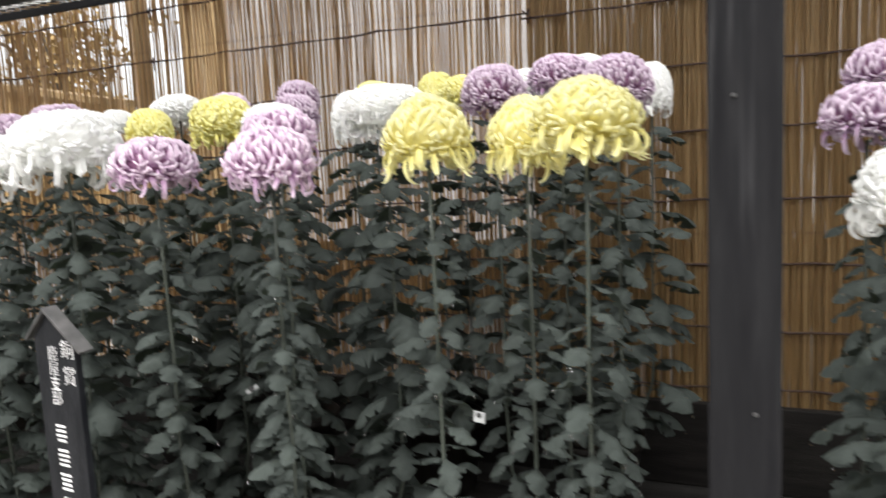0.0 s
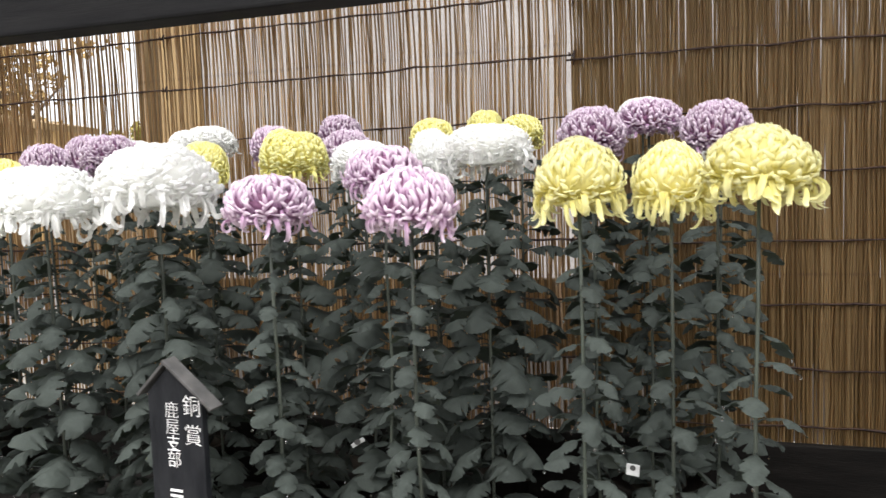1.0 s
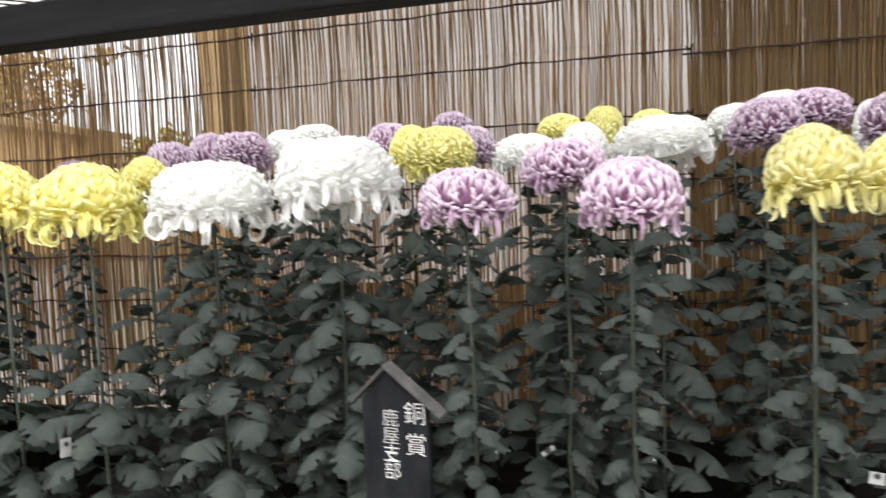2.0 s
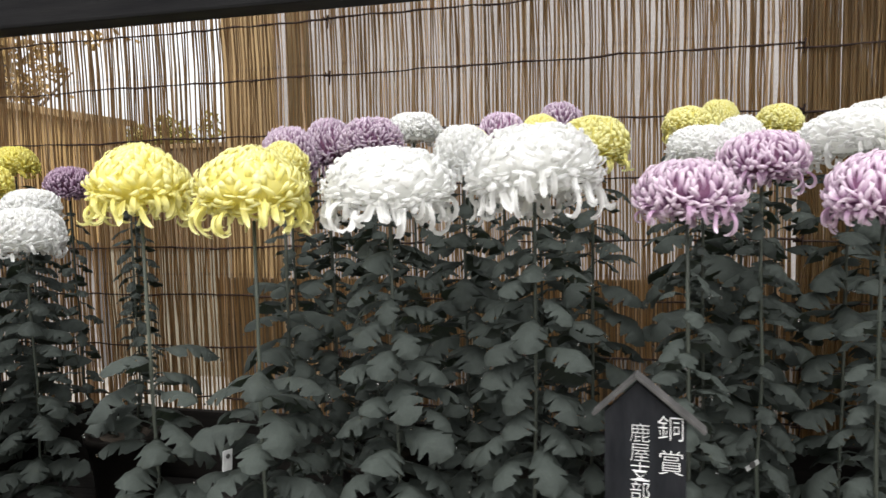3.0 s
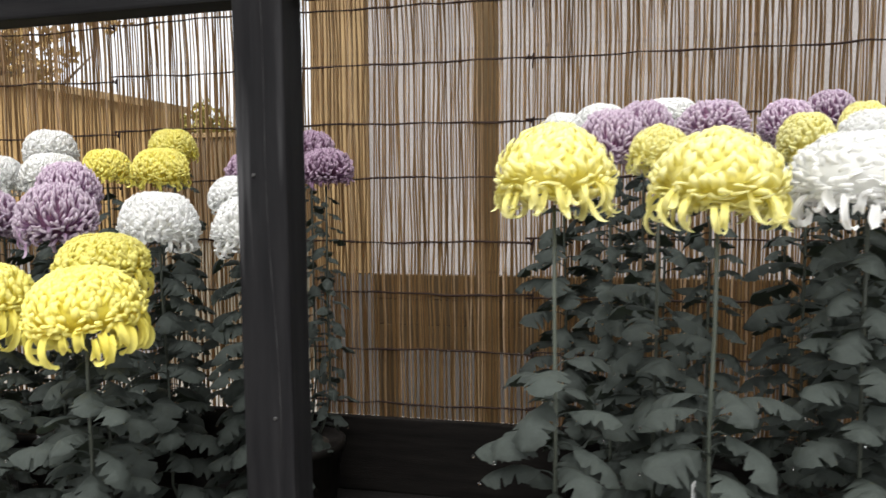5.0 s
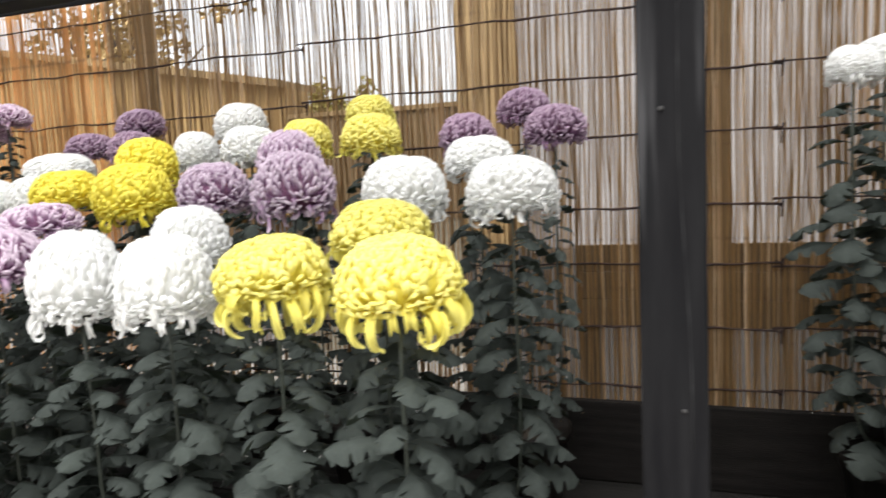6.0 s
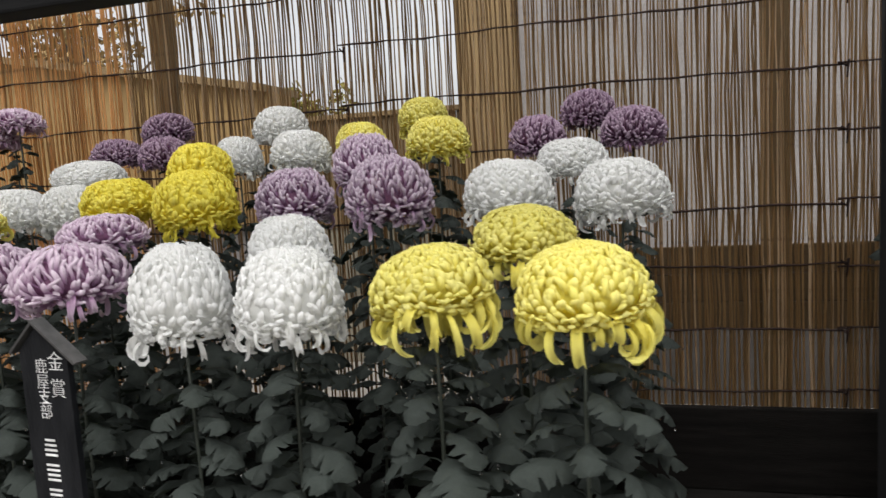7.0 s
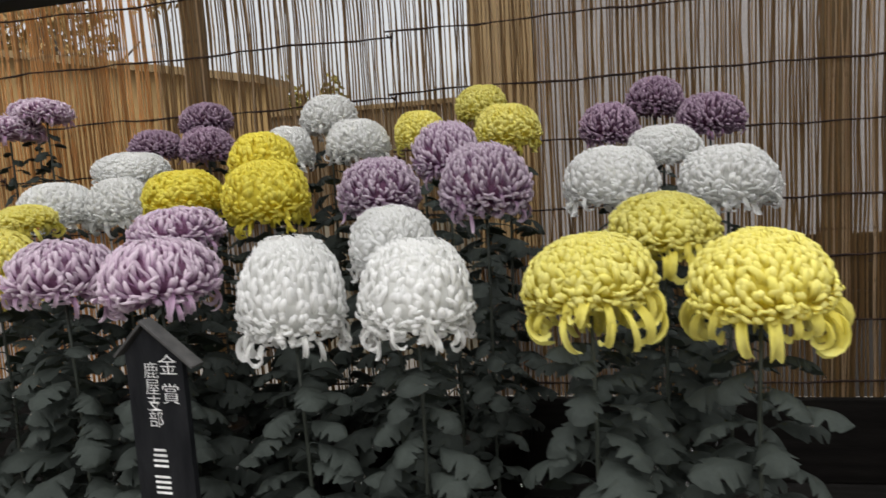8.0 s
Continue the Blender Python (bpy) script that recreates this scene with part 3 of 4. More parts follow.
def bloom_meshes(seed, radius, height, count, width, small, rise, blunt, tuck, low, square, body, thick, shag, skirt, drop, skirt_width, claw, hook, loop):
    """Mesh data of a bloom: a dome of incurving florets, and the long outer petals below it. The dome's middle is at the origin.
    small: size of the crown's florets; rise: degrees by which the tips turn up; tuck: how far they turn in; shag: how unruly they are.
    claw, hook, loop: shares of outer petals that bow out and in, turn up and outwards, or curl right round."""
    r = random.Random(seed)
    verts, faces = [], []

    def shell(theta, phi, k=1.0):
        st, ct = math.sin(theta), math.cos(theta)
        wide = math.copysign(abs(st) ** square, st) * radius * k
        if ct < 0:
            wide *= 1 - 0.3 * ct * ct
        z = ct * height * (1.0 if ct > 0 else 0.62)
        return Vector((math.cos(phi) * wide, math.sin(phi) * wide, z * k))

    table, place = spread(radians(low), small), 0
    lumps = [r.uniform(0, 6.28) for k in range(3)]
    for i in range(count):
        u = (i + 0.5) / count
        while table[place + 1] < u:
            place += 1
        theta = radians(low) * (place + (u - table[place]) / (table[place + 1] - table[place])) / (len(table) - 1)
        grow = small + (1 - small) * min(1.0, theta / 1.35)
        theta += r.gauss(0, 0.04) * grow
        phi = i * 2.399963 + r.gauss(0, 0.1) * grow
        edge = max(0.0, (theta - 1.15) / 0.8)
        turn = radians(rise) * grow * (1 - 1.3 * edge * r.random()) * r.uniform(0.75, 1.25)
        lump = 1 + 0.025 * math.sin(2 * phi + lumps[0]) * math.sin(theta) + 0.02 * math.sin(3 * phi + lumps[1] + 3 * theta)
        k = lump * (1 + r.gauss(0, 0.01 + shag * 0.4) * grow + edge * r.uniform(-0.03, 0.05))
        root = shell(theta + turn * 1.0, phi, (body - 0.1) * lump)
        bend = shell(theta + turn * 0.4, phi + r.gauss(0, shag * 0.5), (0.985 + 0.02 * tuck) * k)
        tip = shell(theta - turn * 0.45 + edge * shag * r.uniform(0, 3), phi + r.gauss(0, 0.03 + shag), (1.035 - 0.055 * tuck + 0.02 * edge) * k)
        side = Vector((-math.sin(phi), math.cos(phi), r.gauss(0, 0.15 + shag * 2))).normalized()
        finger(root, bend, tip, side, width * r.uniform(0.8, 1.2) * grow, thick * (0.45 + 0.55 * grow), blunt, verts, faces)
    # inner body that closes the view between florets, narrowing to the stem below; on purples its colour darkens the
    # gaps
    i0 = len(verts)
    rings, seg = 9, 18
    for a in range(rings + 1):
        th = math.pi * a / rings
        for b in range(seg):
            verts.append(shell(th, 2 * math.pi * b / seg, body * (1 - 0.5 * max(0.0, (th - 1.4) / 1.7))))
    for a in range(rings):
        for b in range(seg):
            q = (b + 1) % seg
            faces.append((i0 + a * seg + b, i0 + (a + 1) * seg + b, i0 + (a + 1) * seg + q, i0 + a * seg + q))
    petals = []
    up = Vector((0, 0, 1))
    tufts = [r.uniform(0, 6.28) for k in range(max(4, skirt // 3))]
    for i in range(skirt):
        phi = r.choice(tufts) + r.gauss(0, 0.2) if i % 2 else 2 * math.pi * (i + r.uniform(-0.8, 0.8)) / skirt
        e = Vector((math.cos(phi), math.sin(phi), 0))
        side = Vector((-math.sin(phi), math.cos(phi), 0))
        length = drop * r.choice((0.6, 0.8, 0.95, 1.0, 1.1)) * r.uniform(0.9, 1.12)
        kind = r.choices((0, 1, 2), (claw, hook, loop))[0]
        length *= (1.0, 0.95, 1.2)[kind]
        veer = r.gauss(0, 0.3)
        p = e * radius * r.uniform(0.78, 0.93) - up * (height * r.uniform(0.02, 0.4))
        start, end = ((r.uniform(-30, 10), r.uniform(-215, -140)), (r.uniform(-75, -40), r.uniform(-20, 70)), (r.uniform(-35, 5), r.uniform(-290, -200)))[kind]
        path, n = [p], 9
        for k in range(1, n):
            u = k / (n - 1)
            if kind == 1:
                a = radians(start + (-88 - start) * min(1.0, u / 0.45) + (end + 88) * max(0.0, (u - 0.4) / 0.6) ** 1.3)
            else:
                a = radians(start + (end - start) * u ** (1.0, 1.0, 1.5)[kind])
            flow = e * math.cos(a) + up * math.sin(a) + side * (veer * (0.4 + u))
            p = p + flow.normalized() * (length / (n - 1))
            path.append(p)
        tilt = (side + up * r.gauss(0, 0.25) + e * r.gauss(0, 0.25)).normalized()
        w = skirt_width * r.uniform(0.7, 1.15)
        sv, sf = [], []
        strap(path, tilt, [w * q for q in (LONG if blunt > 0.62 else TAPER)], 0.8, sv, sf)
        petals.append((sv, sf))
    return verts, faces, petals


KINDS = {
    # radius, height, count, width, small, rise, blunt, tuck, low, square, body, thick, shag, skirt, drop, skirt width, claw, hook, loop
    "hooked": (0.1, 0.08, 980, 0.007, 0.25, 13.5, 0.78, 0.85, 116, 0.85, 0.93, 0.5, 0.035, 34, 0.074, 0.0086, 7, 0, 3),
    "domed": (0.096, 0.1, 960, 0.0069, 0.26, 11.5, 0.85, 0.7, 124, 0.66, 0.945, 0.42, 0.03, 30, 0.045, 0.006, 4, 2, 3),
    "ball": (0.1, 0.092, 760, 0.0047, 0.5, 12, 0.85, 0.2, 128, 0.8, 0.85, 0.9, 0.05, 18, 0.042, 0.005, 4, 1, 0),
    "ribbon": (0.096, 0.056, 640, 0.0066, 0.36, 9.5, 0.88, 0.7, 126, 0.75, 0.96, 0.42, 0.06, 44, 0.044, 0.0055, 3, 5, 3),
    "shaggy": (0.1, 0.068, 480, 0.0056, 0.5, 22, 0.72, 0.2, 126, 0.8, 0.86, 0.75, 0.095, 26, 0.048, 0.0052, 4, 2, 1),
    "ragged": (0.096, 0.088, 600, 0.0074, 0.22, 15, 0.62, 0.5, 128, 1.3, 0.94, 0.42, 0.085, 42, 0.06, 0.0062, 3, 4, 1),
}
BLOOMS = {}
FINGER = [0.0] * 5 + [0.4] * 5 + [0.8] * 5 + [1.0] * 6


def bloom_data(kind, material, v):
    """Dome, outer petals, and how far the bloom reaches: half width, top, bottom."""
    key = (kind, material.name, v)
    if key not in BLOOMS:
        a, b, petals = bloom_meshes(17 * v + 7 * len(kind) + len(material.name), *KINDS[kind])
        c, d = [], []
        for pv, pf in petals:
            d += [tuple(len(c) + i for i in f) for f in pf]
            c += pv
        out = sorted(math.hypot(p.x, p.y) for p in a + c)
        low = sorted(p.z for p in c)
        reach = (out[int(0.998 * len(out))], max(p.z for p in a), low[int(0.006 * len(low))])
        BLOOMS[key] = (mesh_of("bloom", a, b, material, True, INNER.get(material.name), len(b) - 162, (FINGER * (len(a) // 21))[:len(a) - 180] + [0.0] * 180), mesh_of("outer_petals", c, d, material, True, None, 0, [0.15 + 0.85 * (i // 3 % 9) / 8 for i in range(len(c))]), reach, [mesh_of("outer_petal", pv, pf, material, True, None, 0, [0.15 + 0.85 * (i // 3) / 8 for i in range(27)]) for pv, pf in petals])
    return BLOOMS[key]


# ---- leaves ----
def leaf_mesh(k):
    """A lobed, folded and drooping leaf on its stalk, growing along +x from the origin; from k = 6 on smaller and rounder."""
    r = random.Random(90 + k)
    verts, faces = [], []
    across = (-1.0, -0.55, 0.0, 0.55, 1.0)
    n = 22
    small = k >= 6
    notches = [[r.uniform(0.32, 0.4), r.uniform(0.6, 0.68)] for q in range(2)]
    depths = [[r.uniform(0.25, 0.45) if small else r.uniform(0.45, 0.7) for i in range(2)] for q in range(2)]
    bulge = [r.uniform(0.88, 1.1) for q in range(2)]
    teeth = [r.uniform(0, 6.28) for q in range(2)]

    def reach(which, i):
        """Half width of one side at row i: rounded lobes parted by notches, from a narrow wedge at the stalk."""
        u = i / (n - 1)
        full = max(0.0, math.sin(math.pi * u ** (0.9 if small else 1.0))) ** 0.5 * bulge[which] + 0.04
        for at, deep in zip(notches[which], depths[which]):
            full *= 1 - deep * math.exp(-((u - at) / 0.045) ** 2)
        return full * (1 + 0.09 * math.sin(teeth[which] + 46 * u))

    length = r.uniform(0.07, 0.09) if small else r.uniform(0.105, 0.135)
    wide = length * (r.uniform(0.25, 0.32) if small else r.uniform(0.3, 0.37))
    stalk = 0.016 if small else r.uniform(0.024, 0.036)
    angle, end = radians(r.uniform(-5, 22)), radians(r.uniform(-74, -30))
    twist = r.uniform(-0.35, 0.35)
    fold = r.uniform(0.2, 0.5)
    ph = r.uniform(0, 6)
    rise = angle + 0.5
    sp = [Vector((0, 0, 0)), Vector((math.cos(rise), 0, math.sin(rise))) * stalk * 0.5]
    sp.append(sp[1] + Vector((math.cos(angle), 0, math.sin(angle))) * stalk * 0.5)
    v, f = tube_data(sp, [0.0022, 0.0018, 0.0014], 4, False)
    verts += v
    faces += f
    p = sp[-1].copy()
    i0 = len(verts)
    for i in range(n):
        u = i / (n - 1)
        a = angle + (end - angle) * min(1.0, u * 1.15) ** 1.5
        for t in across:
            w = wide * reach(0 if t < 0 else 1, i)
            sweep = abs(t) * w * 0.28 * (1 - u)
            lift = -t * t * w * fold * 1.4 + 0.004 * math.sin(ph + 9 * u + 3 * t) * abs(t)
            q = p + Vector((math.cos(a) * sweep, t * w, math.sin(a) * sweep))
            q += Vector((-math.sin(a), 0, math.cos(a))) * (lift + twist * t * w * u)
            verts.append(q)
        p = p + Vector((math.cos(a), 0, math.sin(a))) * (length / (n - 1))
    for i in range(n - 1):
        for t in range(4):
            b = i0 + 5 * i + t
            faces.append((b, b + 1, b + 6, b + 5))
    # on some leaves a drop of water hangs at the tip
    first = len(faces)
    if k % 2 == 0:
        dv, df = lathe([(0.0027 * math.sin(a), -0.0034 * math.cos(a) - 0.0015) for a in (0.0, 0.6, 1.2, 1.9, 2.6, 3.14)], 8)
        faces += [tuple(len(verts) + i for i in f) for f in df]
        verts += [p + Vector(v) for v in dv]
    return mesh_of("leaf", verts, faces, LEAF, True, DROP if k % 2 == 0 else None, first)


LEAVES = [leaf_mesh(k) for k in range(12)]

pot_v, pot_f = lathe(((0.0, 0.0), (0.1, 0.0), (0.105, 0.012), (0.13, 0.215), (0.14, 0.218), (0.142, 0.245), (0.134, 0.248), (0.126, 0.235), (0.0, 0.228)), 28)
POT_MESH = mesh_of("pot", pot_v, pot_f, POT)
soil_v, soil_f = lathe(((0.125, 0.226), (0.08, 0.234), (0.0, 0.238)), 28)
SOIL_MESH = mesh_of("soil", soil_v, soil_f, SOIL)

COLOUR_WORDS = {"petal_lemon": "lemon-yellow", "petal_gold": "golden-yellow", "petal_butter": "butter-yellow", "petal_pale_yellow": "pale yellow", "petal_white": "white",
                "petal_lilac_pink": "lilac-pink", "petal_mauve": "mauve", "petal_dusky_plum": "dusky plum"}
FORM_WORDS = {"hooked": "domed blooms with hooked outer petals", "domed": "tall domed blooms", "ball": "tight round blooms",
              "ribbon": "flat blooms with curling ribbon petals", "shaggy": "shaggy blooms", "ragged": "loose ragged blooms"}


def plant(kind, material, level, flowers, seed, leafy=1.0, bare=0.0):
    """A pot with one stem for each flower. flowers: (x, y, z, width, height) of each bloom. level: height of the step below."""
    r = random.Random(seed)
    px = sum(f[0] for f in flowers) / len(flowers)
    py = sum(f[1] for f in flowers) / len(flowers)
    top = tagged(new("chrysanthemum_plant"), "potted chrysanthemum with %s %s" % (COLOUR_WORDS[material.name], FORM_WORDS[kind]), "flower", "potted chrysanthemums on the stand")
    top.location = (px, py, level)
    child("pot", POT_MESH, top, None, "black plastic pot")
    child("soil", SOIL_MESH, top, None, "dark potting soil")
    fine = kind == "shaggy" and flowers[0][2] > 1.4 or kind == "ball" or material is CREAM
    size = (0.76 if fine else 0.86 if flowers[0][2] < 1.4 else 0.76) * (1.0 if level == STEPS[0][2] else 1.12)
    for k, (x, y, z, w, h) in enumerate(flowers):
        base = Vector((x - px, y - py, 0))
        spin = r.uniform(0, 6.28)
        dome, skirt, (half, high, low), petals = bloom_data(kind, material, (seed + k) % 3)
        sx = w / 2 / half
        sz = h / (high - low)
        mid = z + h / 2 - high * sz - level
        head = Vector((base.x, base.y, mid - high * 0.5 * sz))
        foot = Vector((base.x * 0.35, base.y * 0.35, 0.23))
        knee = Vector((base.x * 0.95, base.y * 0.95, 0.42))
        pts = [foot, (foot + knee) / 2 + base * 0.1, knee]
        for i in range(1, 6):
            u = i / 5
            pts.append(knee.lerp(head, u) + Vector((r.gauss(0, 0.004), r.gauss(0, 0.004), 0)) * (1 - u))
        v, f = tube_data(pts, [0.0041 - 0.00012 * i for i in range(len(pts))], 7)
        stem = child("stem", mesh_of("stem", v, f, STEM), top)
        # leaves up the stem, in a spiral, larger towards the foot
        zz, a = 0.26, r.uniform(0, 6.28)
        while zz < head.z - 0.035:
            u = (zz - knee.z) / (head.z - knee.z)
            at = knee.lerp(head, u) if u > 0 else foot.lerp(knee, (zz - 0.23) / 0.19)
            below = min(1.0, max(0.0, (head.z - 0.03 - zz) / 0.28))
            s = size * (0.72 + 0.4 * below) * r.uniform(0.85, 1.15)
            if r.random() > bare or zz < head.z - 0.26:
                droop = radians(r.uniform(-6, 26))
                m = Matrix.LocRotScale(at, Euler((r.gauss(0, 0.16), droop, a)), (s, s, s))
                child("leaf", r.choice(LEAVES[6:] if fine else LEAVES[:6]), stem, m)
            zz += r.uniform(0.013, 0.019) * (1.0 if level == STEPS[0][2] else 1.27) / leafy
            a += 2.4 + r.gauss(0, 0.35)
        m = Matrix.LocRotScale((base.x, base.y, mid), Euler((r.gauss(0, 0.05), r.gauss(0, 0.05), spin)), (sx, sx, sz))
        b = child("bloom", dome, top, m, COLOUR_WORDS[material.name] + " bloom")
        if level < STEPS[2][2]:
            for me in petals:
                child("outer_petal", me, b)
        else:
            tagged(child("outer_petals", skirt, b, None, "long drooping outer petals"), kind="stuff")


F, M, B = STEPS[0][2], STEPS[1][2], STEPS[2][2]
PLANTS = [
    # front row
    ("ragged", CREAM, F, ((-0.178, 1.138, 1.525, 0.201, 0.139), (-0.307, 1.253, 1.506, 0.159, 0.155), (-0.460, 1.162, 1.516, 0.175, 0.153)), 1, 0.75, 0.4),
    ("shaggy", PINK, F, ((-0.743, 1.096, 1.486, 0.181, 0.135), (-1.025, 1.105, 1.488, 0.188, 0.124), (-0.875, 1.319, 1.544, 0.177, 0.123)), 2, 1.0, 0.1),
    ("ribbon", WHITE, F, ((-1.273, 1.117, 1.532, 0.251, 0.172), (-1.525, 1.089, 1.511, 0.251, 0.155), (-1.441, 1.326, 1.576, 0.140, 0.133)), 3, 1.15, 0.0),
    ("ragged", BUTTER, F, ((-1.752, 1.020, 1.514, 0.223, 0.162), (-1.996, 1.045, 1.532, 0.215, 0.158), (-1.817, 1.272, 1.571, 0.132, 0.102)), 4, 1.0, 0.96),
    ("hooked", YELLOW, F, ((-2.852, 1.026, 1.281, 0.222, 0.180), (-3.091, 1.043, 1.284, 0.216, 0.176), (-2.965, 1.227, 1.343, 0.205, 0.151)), 5, 1.0, 0.0),
    ("domed", WHITE, F, ((-3.382, 1.116, 1.267, 0.207, 0.203), (-3.613, 1.128, 1.272, 0.206, 0.220), (-3.474, 1.316, 1.332, 0.188, 0.166)), 6, 1.0, 0.0),
    ("shaggy", PINK, F, ((-3.906, 1.178, 1.300, 0.249, 0.169), (-4.137, 1.199, 1.314, 0.239, 0.153), (-3.990, 1.385, 1.375, 0.228, 0.117)), 7, 1.0, 0.0),
    ("hooked", YELLOW, F, ((-4.376, 1.282, 1.321, 0.208, 0.180), (-4.620, 1.290, 1.314, 0.190, 0.150), (-4.458, 1.477, 1.407, 0.162, 0.099)), 8, 1.0, 0.0),
    # middle row
    ("ball", MAUVE, M, ((-0.468, 1.586, 1.623, 0.161, 0.129), (-0.344, 1.723, 1.664, 0.164, 0.103), (-0.197, 1.619, 1.622, 0.164, 0.132)), 11, 1.0, 0.0),
    ("ribbon", WHITE, M, ((-0.967, 1.434, 1.580, 0.162, 0.099), (-0.687, 1.466, 1.590, 0.220, 0.118), (-0.862, 1.633, 1.593, 0.121, 0.143)), 12, 1.0, 0.0),
    ("domed", BUTTER, M, ((-1.189, 1.532, 1.601, 0.176, 0.133), (-1.484, 1.581, 1.598, 0.135, 0.130), (-1.329, 1.721, 1.628, 0.125, 0.140)), 13, 1.0, 0.0),
    ("ball", MAUVE, M, ((-1.692, 1.480, 1.626, 0.158, 0.118), (-1.900, 1.477, 1.603, 0.147, 0.141), (-1.826, 1.544, 1.623, 0.137, 0.147)), 14, 1.3, 0.0),
    ("domed", WHITE, M, ((-2.793, 1.594, 1.412, 0.228, 0.161), (-3.039, 1.546, 1.427, 0.214, 0.156), (-2.910, 1.741, 1.490, 0.186, 0.117)), 15, 1.0, 0.0),
    ("ball", MAUVE, M, ((-3.309, 1.502, 1.436, 0.210, 0.192), (-3.558, 1.538, 1.437, 0.200, 0.157), (-3.426, 1.694, 1.513, 0.183, 0.166)), 16, 1.0, 0.0),
    ("domed", GOLD, M, ((-3.862, 1.587, 1.437, 0.221, 0.185), (-4.073, 1.568, 1.452, 0.205, 0.129), (-3.934, 1.733, 1.528, 0.190, 0.151)), 17, 1.0, 0.0),
    ("domed", WHITE, M, ((-4.371, 1.731, 1.429, 0.196, 0.163), (-4.537, 1.685, 1.437, 0.220, 0.142), (-4.431, 1.888, 1.531, 0.235, 0.105)), 18, 1.0, 0.0),
    # back row
    ("ball", MAUVE, B, ((-1.203, 1.889, 1.639, 0.159, 0.128), (-1.450, 1.897, 1.663, 0.150, 0.130), (-1.300, 2.063, 1.703, 0.150, 0.130)), 21, 0.9, 0.0),
    ("domed", BUTTER, B, ((-0.953, 1.938, 1.672, 0.139, 0.098), (-0.849, 2.171, 1.678, 0.136, 0.171), (-0.706, 2.032, 1.675, 0.140, 0.101)), 22, 0.9, 0.0),
    ("domed", WHITE, B, ((-0.492, 1.971, 1.665, 0.153, 0.104), (-0.361, 2.103, 1.701, 0.164, 0.120), (-0.159, 1.963, 1.632, 0.110, 0.147)), 23, 0.9, 0.0),
    ("domed", WHITE, B, ((-1.736, 1.992, 1.698, 0.186, 0.101), (-2.023, 1.992, 1.669, 0.133, 0.100), (-1.920, 2.142, 1.693, 0.170, 0.130)), 24, 0.9, 0.0),
    ("ball", PLUM, B, ((-3.026, 2.040, 1.565, 0.182, 0.135), (-2.760, 2.015, 1.568, 0.193, 0.138), (-2.887, 2.207, 1.645, 0.175, 0.130)), 25, 0.9, 0.0),
    ("domed", YELLOW, B, ((-3.574, 2.059, 1.584, 0.171, 0.137), (-3.304, 1.964, 1.575, 0.194, 0.140), (-3.405, 2.197, 1.662, 0.179, 0.128)), 26, 0.9, 0.0),
    ("domed", WHITE, B, ((-3.759, 2.016, 1.567, 0.209, 0.146), (-3.990, 2.042, 1.564, 0.169, 0.145), (-3.906, 2.194, 1.659, 0.202, 0.150)), 27, 0.9, 0.0),
    ("ball", PLUM, B, ((-4.277, 2.066, 1.593, 0.183, 0.129), (-4.447, 2.046, 1.601, 0.177, 0.117), (-4.346, 2.196, 1.690, 0.191, 0.115)), 28, 0.9, 0.0),
    # beyond the posts
    ("shaggy", MAUVE, M, ((0.265, 1.516, 1.513, 0.170, 0.130), (0.480, 1.516, 1.518, 0.180, 0.140), (0.330, 1.730, 1.613, 0.170, 0.130)), 31, 0.9, 0.0),
    ("domed", WHITE, F, ((0.285, 1.149, 1.397, 0.190, 0.140), (0.480, 1.150, 1.402, 0.190, 0.140), (0.360, 1.304, 1.433, 0.180, 0.130)), 32, 0.9, 0.0),
    ("shaggy", PINK, B, ((-4.853, 2.066, 1.741, 0.195, 0.097), (-4.988, 2.048, 1.689, 0.245, 0.107), (-4.991, 2.178, 1.760, 0.202, 0.108)), 33, 0.9, 0.0),
]
for row in PLANTS:
    plant(*row[:-2], row[-2] * 1.2, row[-1])


# ---- name signs and tags ----
def lettering(parent, text, x, z, size, y):
    cu = bpy.data.curves.new("writing", "FONT")
    cu.body, cu.size, cu.align_x, cu.align_y = text, size, "CENTER", "CENTER"
    cu.extrude = 0.0006
    cu.offset = -0.0006
    ob = new("writing", cu)
    dg = bpy.context.evaluated_depsgraph_get()
    me = bpy.data.meshes.new_from_object(ob.evaluated_get(dg))
    bpy.data.objects.remove(ob)
    me.materials.clear()
    me.materials.append(INK)
    child("writing", me, parent, pose(x, y, z, 90), "white hand-painted writing")


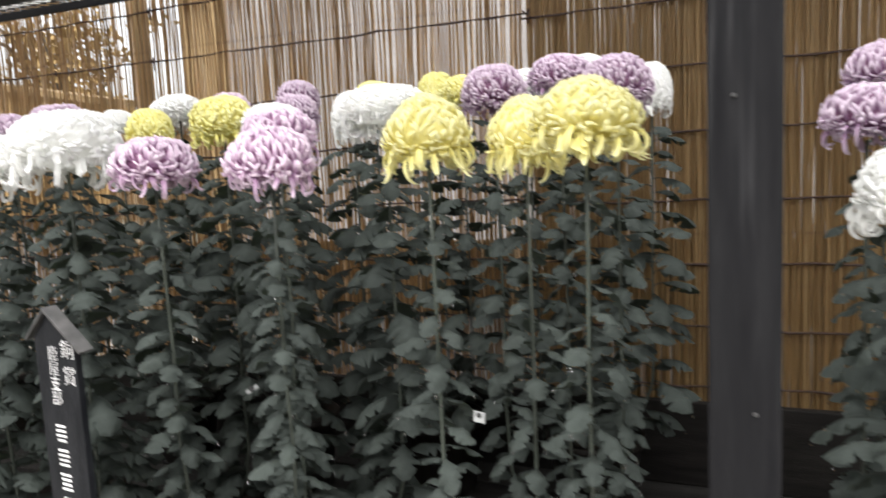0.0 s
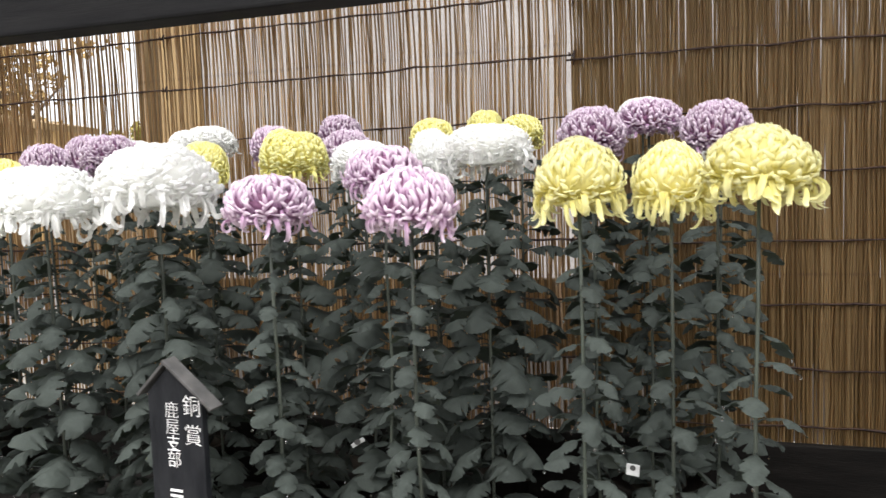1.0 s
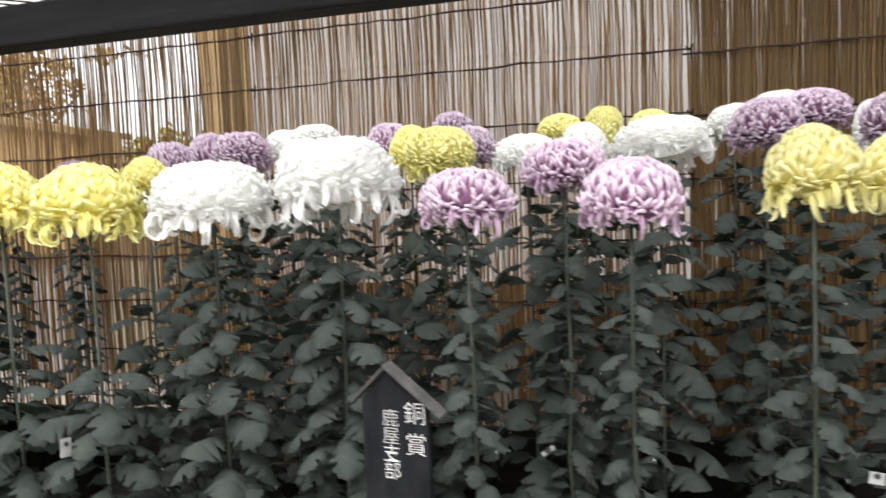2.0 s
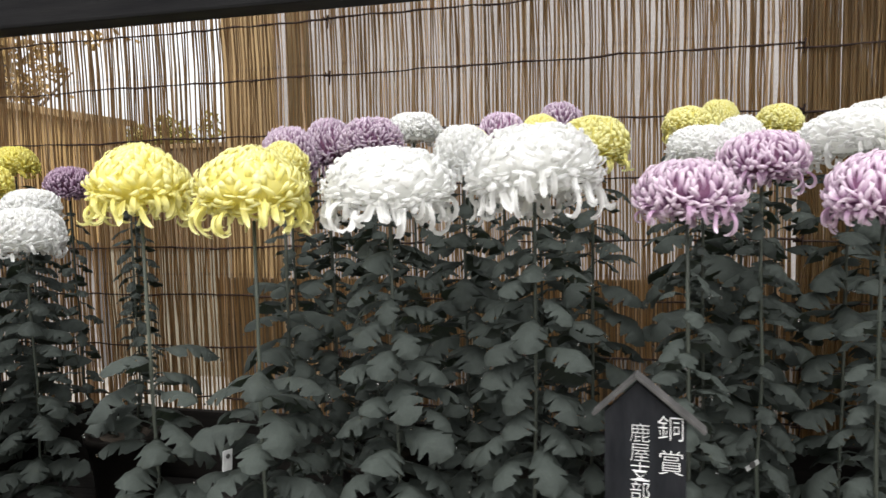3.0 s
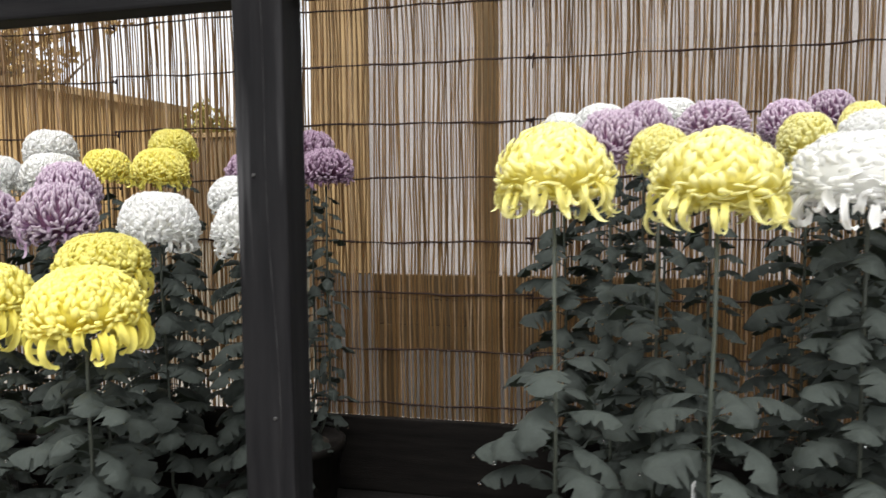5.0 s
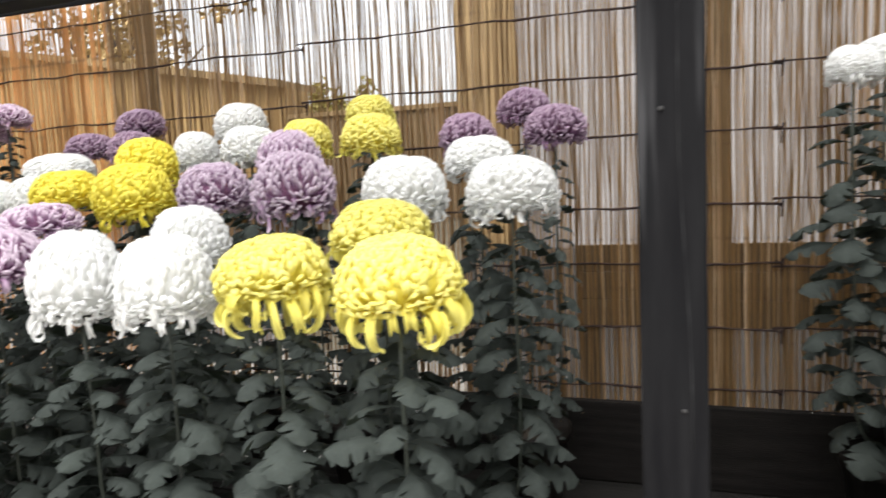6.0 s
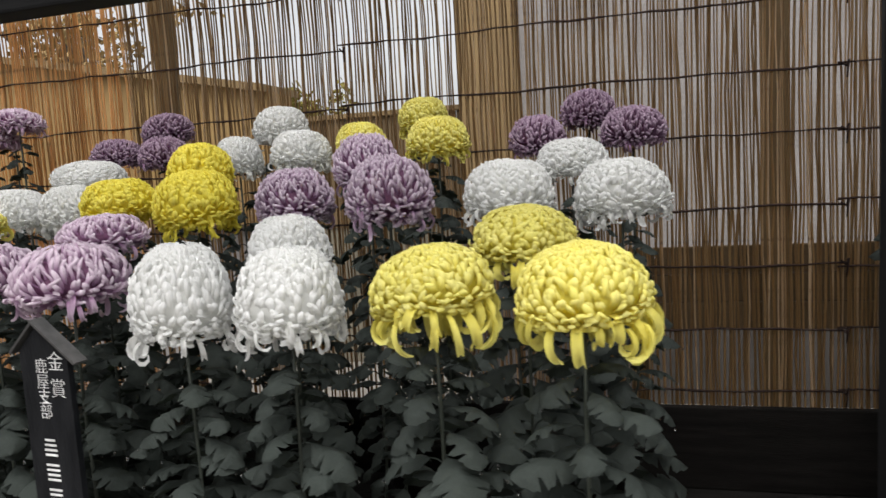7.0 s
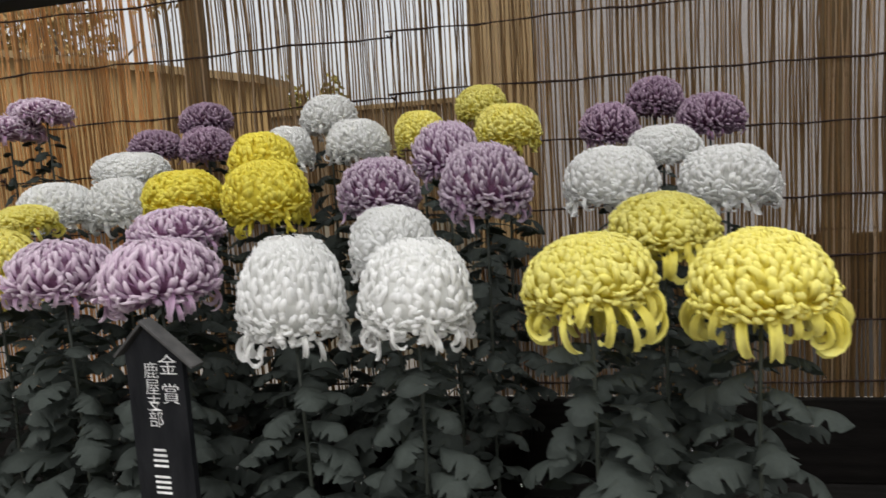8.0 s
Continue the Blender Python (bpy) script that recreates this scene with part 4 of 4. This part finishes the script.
def name_sign(x, y, z, award, turn, right, left):
    """A black upright board under a small gabled roof. z: its apex."""
    top = tagged(new("award_sign"), "black gabled wooden award sign with white writing", "sign", "award signs before the flowers")
    top.matrix_world = pose(x, y, 0, 0, 0, turn)
    bm = bmesh.new()
    hw, low = 0.055, z - 0.47
    vs = [(-hw, low), (hw, low), (hw, z - 0.066), (-0.01, z - 0.012), (-hw, z - 0.057)]
    front = [bm.verts.new((a, -0.006, b)) for a, b in vs]
    back = [bm.verts.new((a, 0.006, b)) for a, b in vs]
    bm.faces.new(front)
    bm.faces.new(back[::-1])
    for i in range(5):
        bm.faces.new((front[i], back[i], back[(i + 1) % 5], front[(i + 1) % 5]))
    part("board", bm, SIGN, top)
    for s, length, slope in ((-1, 0.082, 44), (1, 0.114, 39)):
        bm = bmesh.new()
        box(bm, -0.006 if s > 0 else 0.0, length, -0.016, 0.014, 0.0, 0.005, 0.001)
        m = pose(-0.01, 0, z - 0.006) @ (pose(0, 0, 0, 0, 0, 180) if s < 0 else Matrix()) @ pose(0, 0, 0, 0, slope, 0)
        bmesh.ops.transform(bm, matrix=m, verts=bm.verts)
        part("roof_strip", bm, ROOFWOOD, top, "grey wooden roof strip")
    bm = bmesh.new()
    box(bm, -0.012, 0.012, 0.008, 0.02, 0.0, z - 0.1, 0.002)
    part("stake", bm, SIGN, top)
    for i, ch in enumerate(award):
        lettering(top, ch, right, z - 0.077 - 0.049 * i, 0.038, -0.0068)
    for i, ch in enumerate("鹿屋支部"):
        lettering(top, ch, left, z - 0.086 - 0.028 * i, 0.03, -0.0068)
    r = random.Random(int(-x * 100))
    for i in range(4):
        c = z - 0.235 - 0.047 * i
        for k in range(4):
            bm = bmesh.new()
            wv = 0.015 * r.uniform(0.75, 1.0)
            box(bm, left - wv, left + wv, -0.0072, -0.0062, c + 0.014 - 0.0093 * k - 0.0019, c + 0.014 - 0.0093 * k + 0.0019, 0)
            part("bar", bm, INK, top)


name_sign(-1.098, 0.905, 1.245, "銅賞", -5, 0.035, -0.0065)
name_sign(-3.797, 0.98, 1.266, "金賞", -5, 0.028, -0.006)


def tag(x, y, z, w, h, turn, lean):
    t = tagged(new("plant_tag"), "small greyish-white plastic plant tag with a dark hole", "tag", "white plant tags")
    t.matrix_world = pose(x, y, z, 0, lean, turn)
    bm = bmesh.new()
    box(bm, -w / 2, w / 2, -0.001, 0.001, -h / 2, h / 2, 0.0008)
    part("strip", bm, TAG, t)
    bm = bmesh.new()
    bmesh.ops.create_cone(bm, cap_ends=True, segments=10, radius1=w * 0.22, radius2=w * 0.22, depth=0.001, matrix=pose(0, -0.0018, h * 0.2, 90))
    part("hole", bm, HOLE, t)


tag(-0.376, 1.135, 1.023, 0.022, 0.02, -8, 5)
tag(-1.787, 0.956, 1.054, 0.02, 0.036, 70, 4)
tag(-0.907, 1.2, 1.013, 0.028, 0.009, 25, -28)
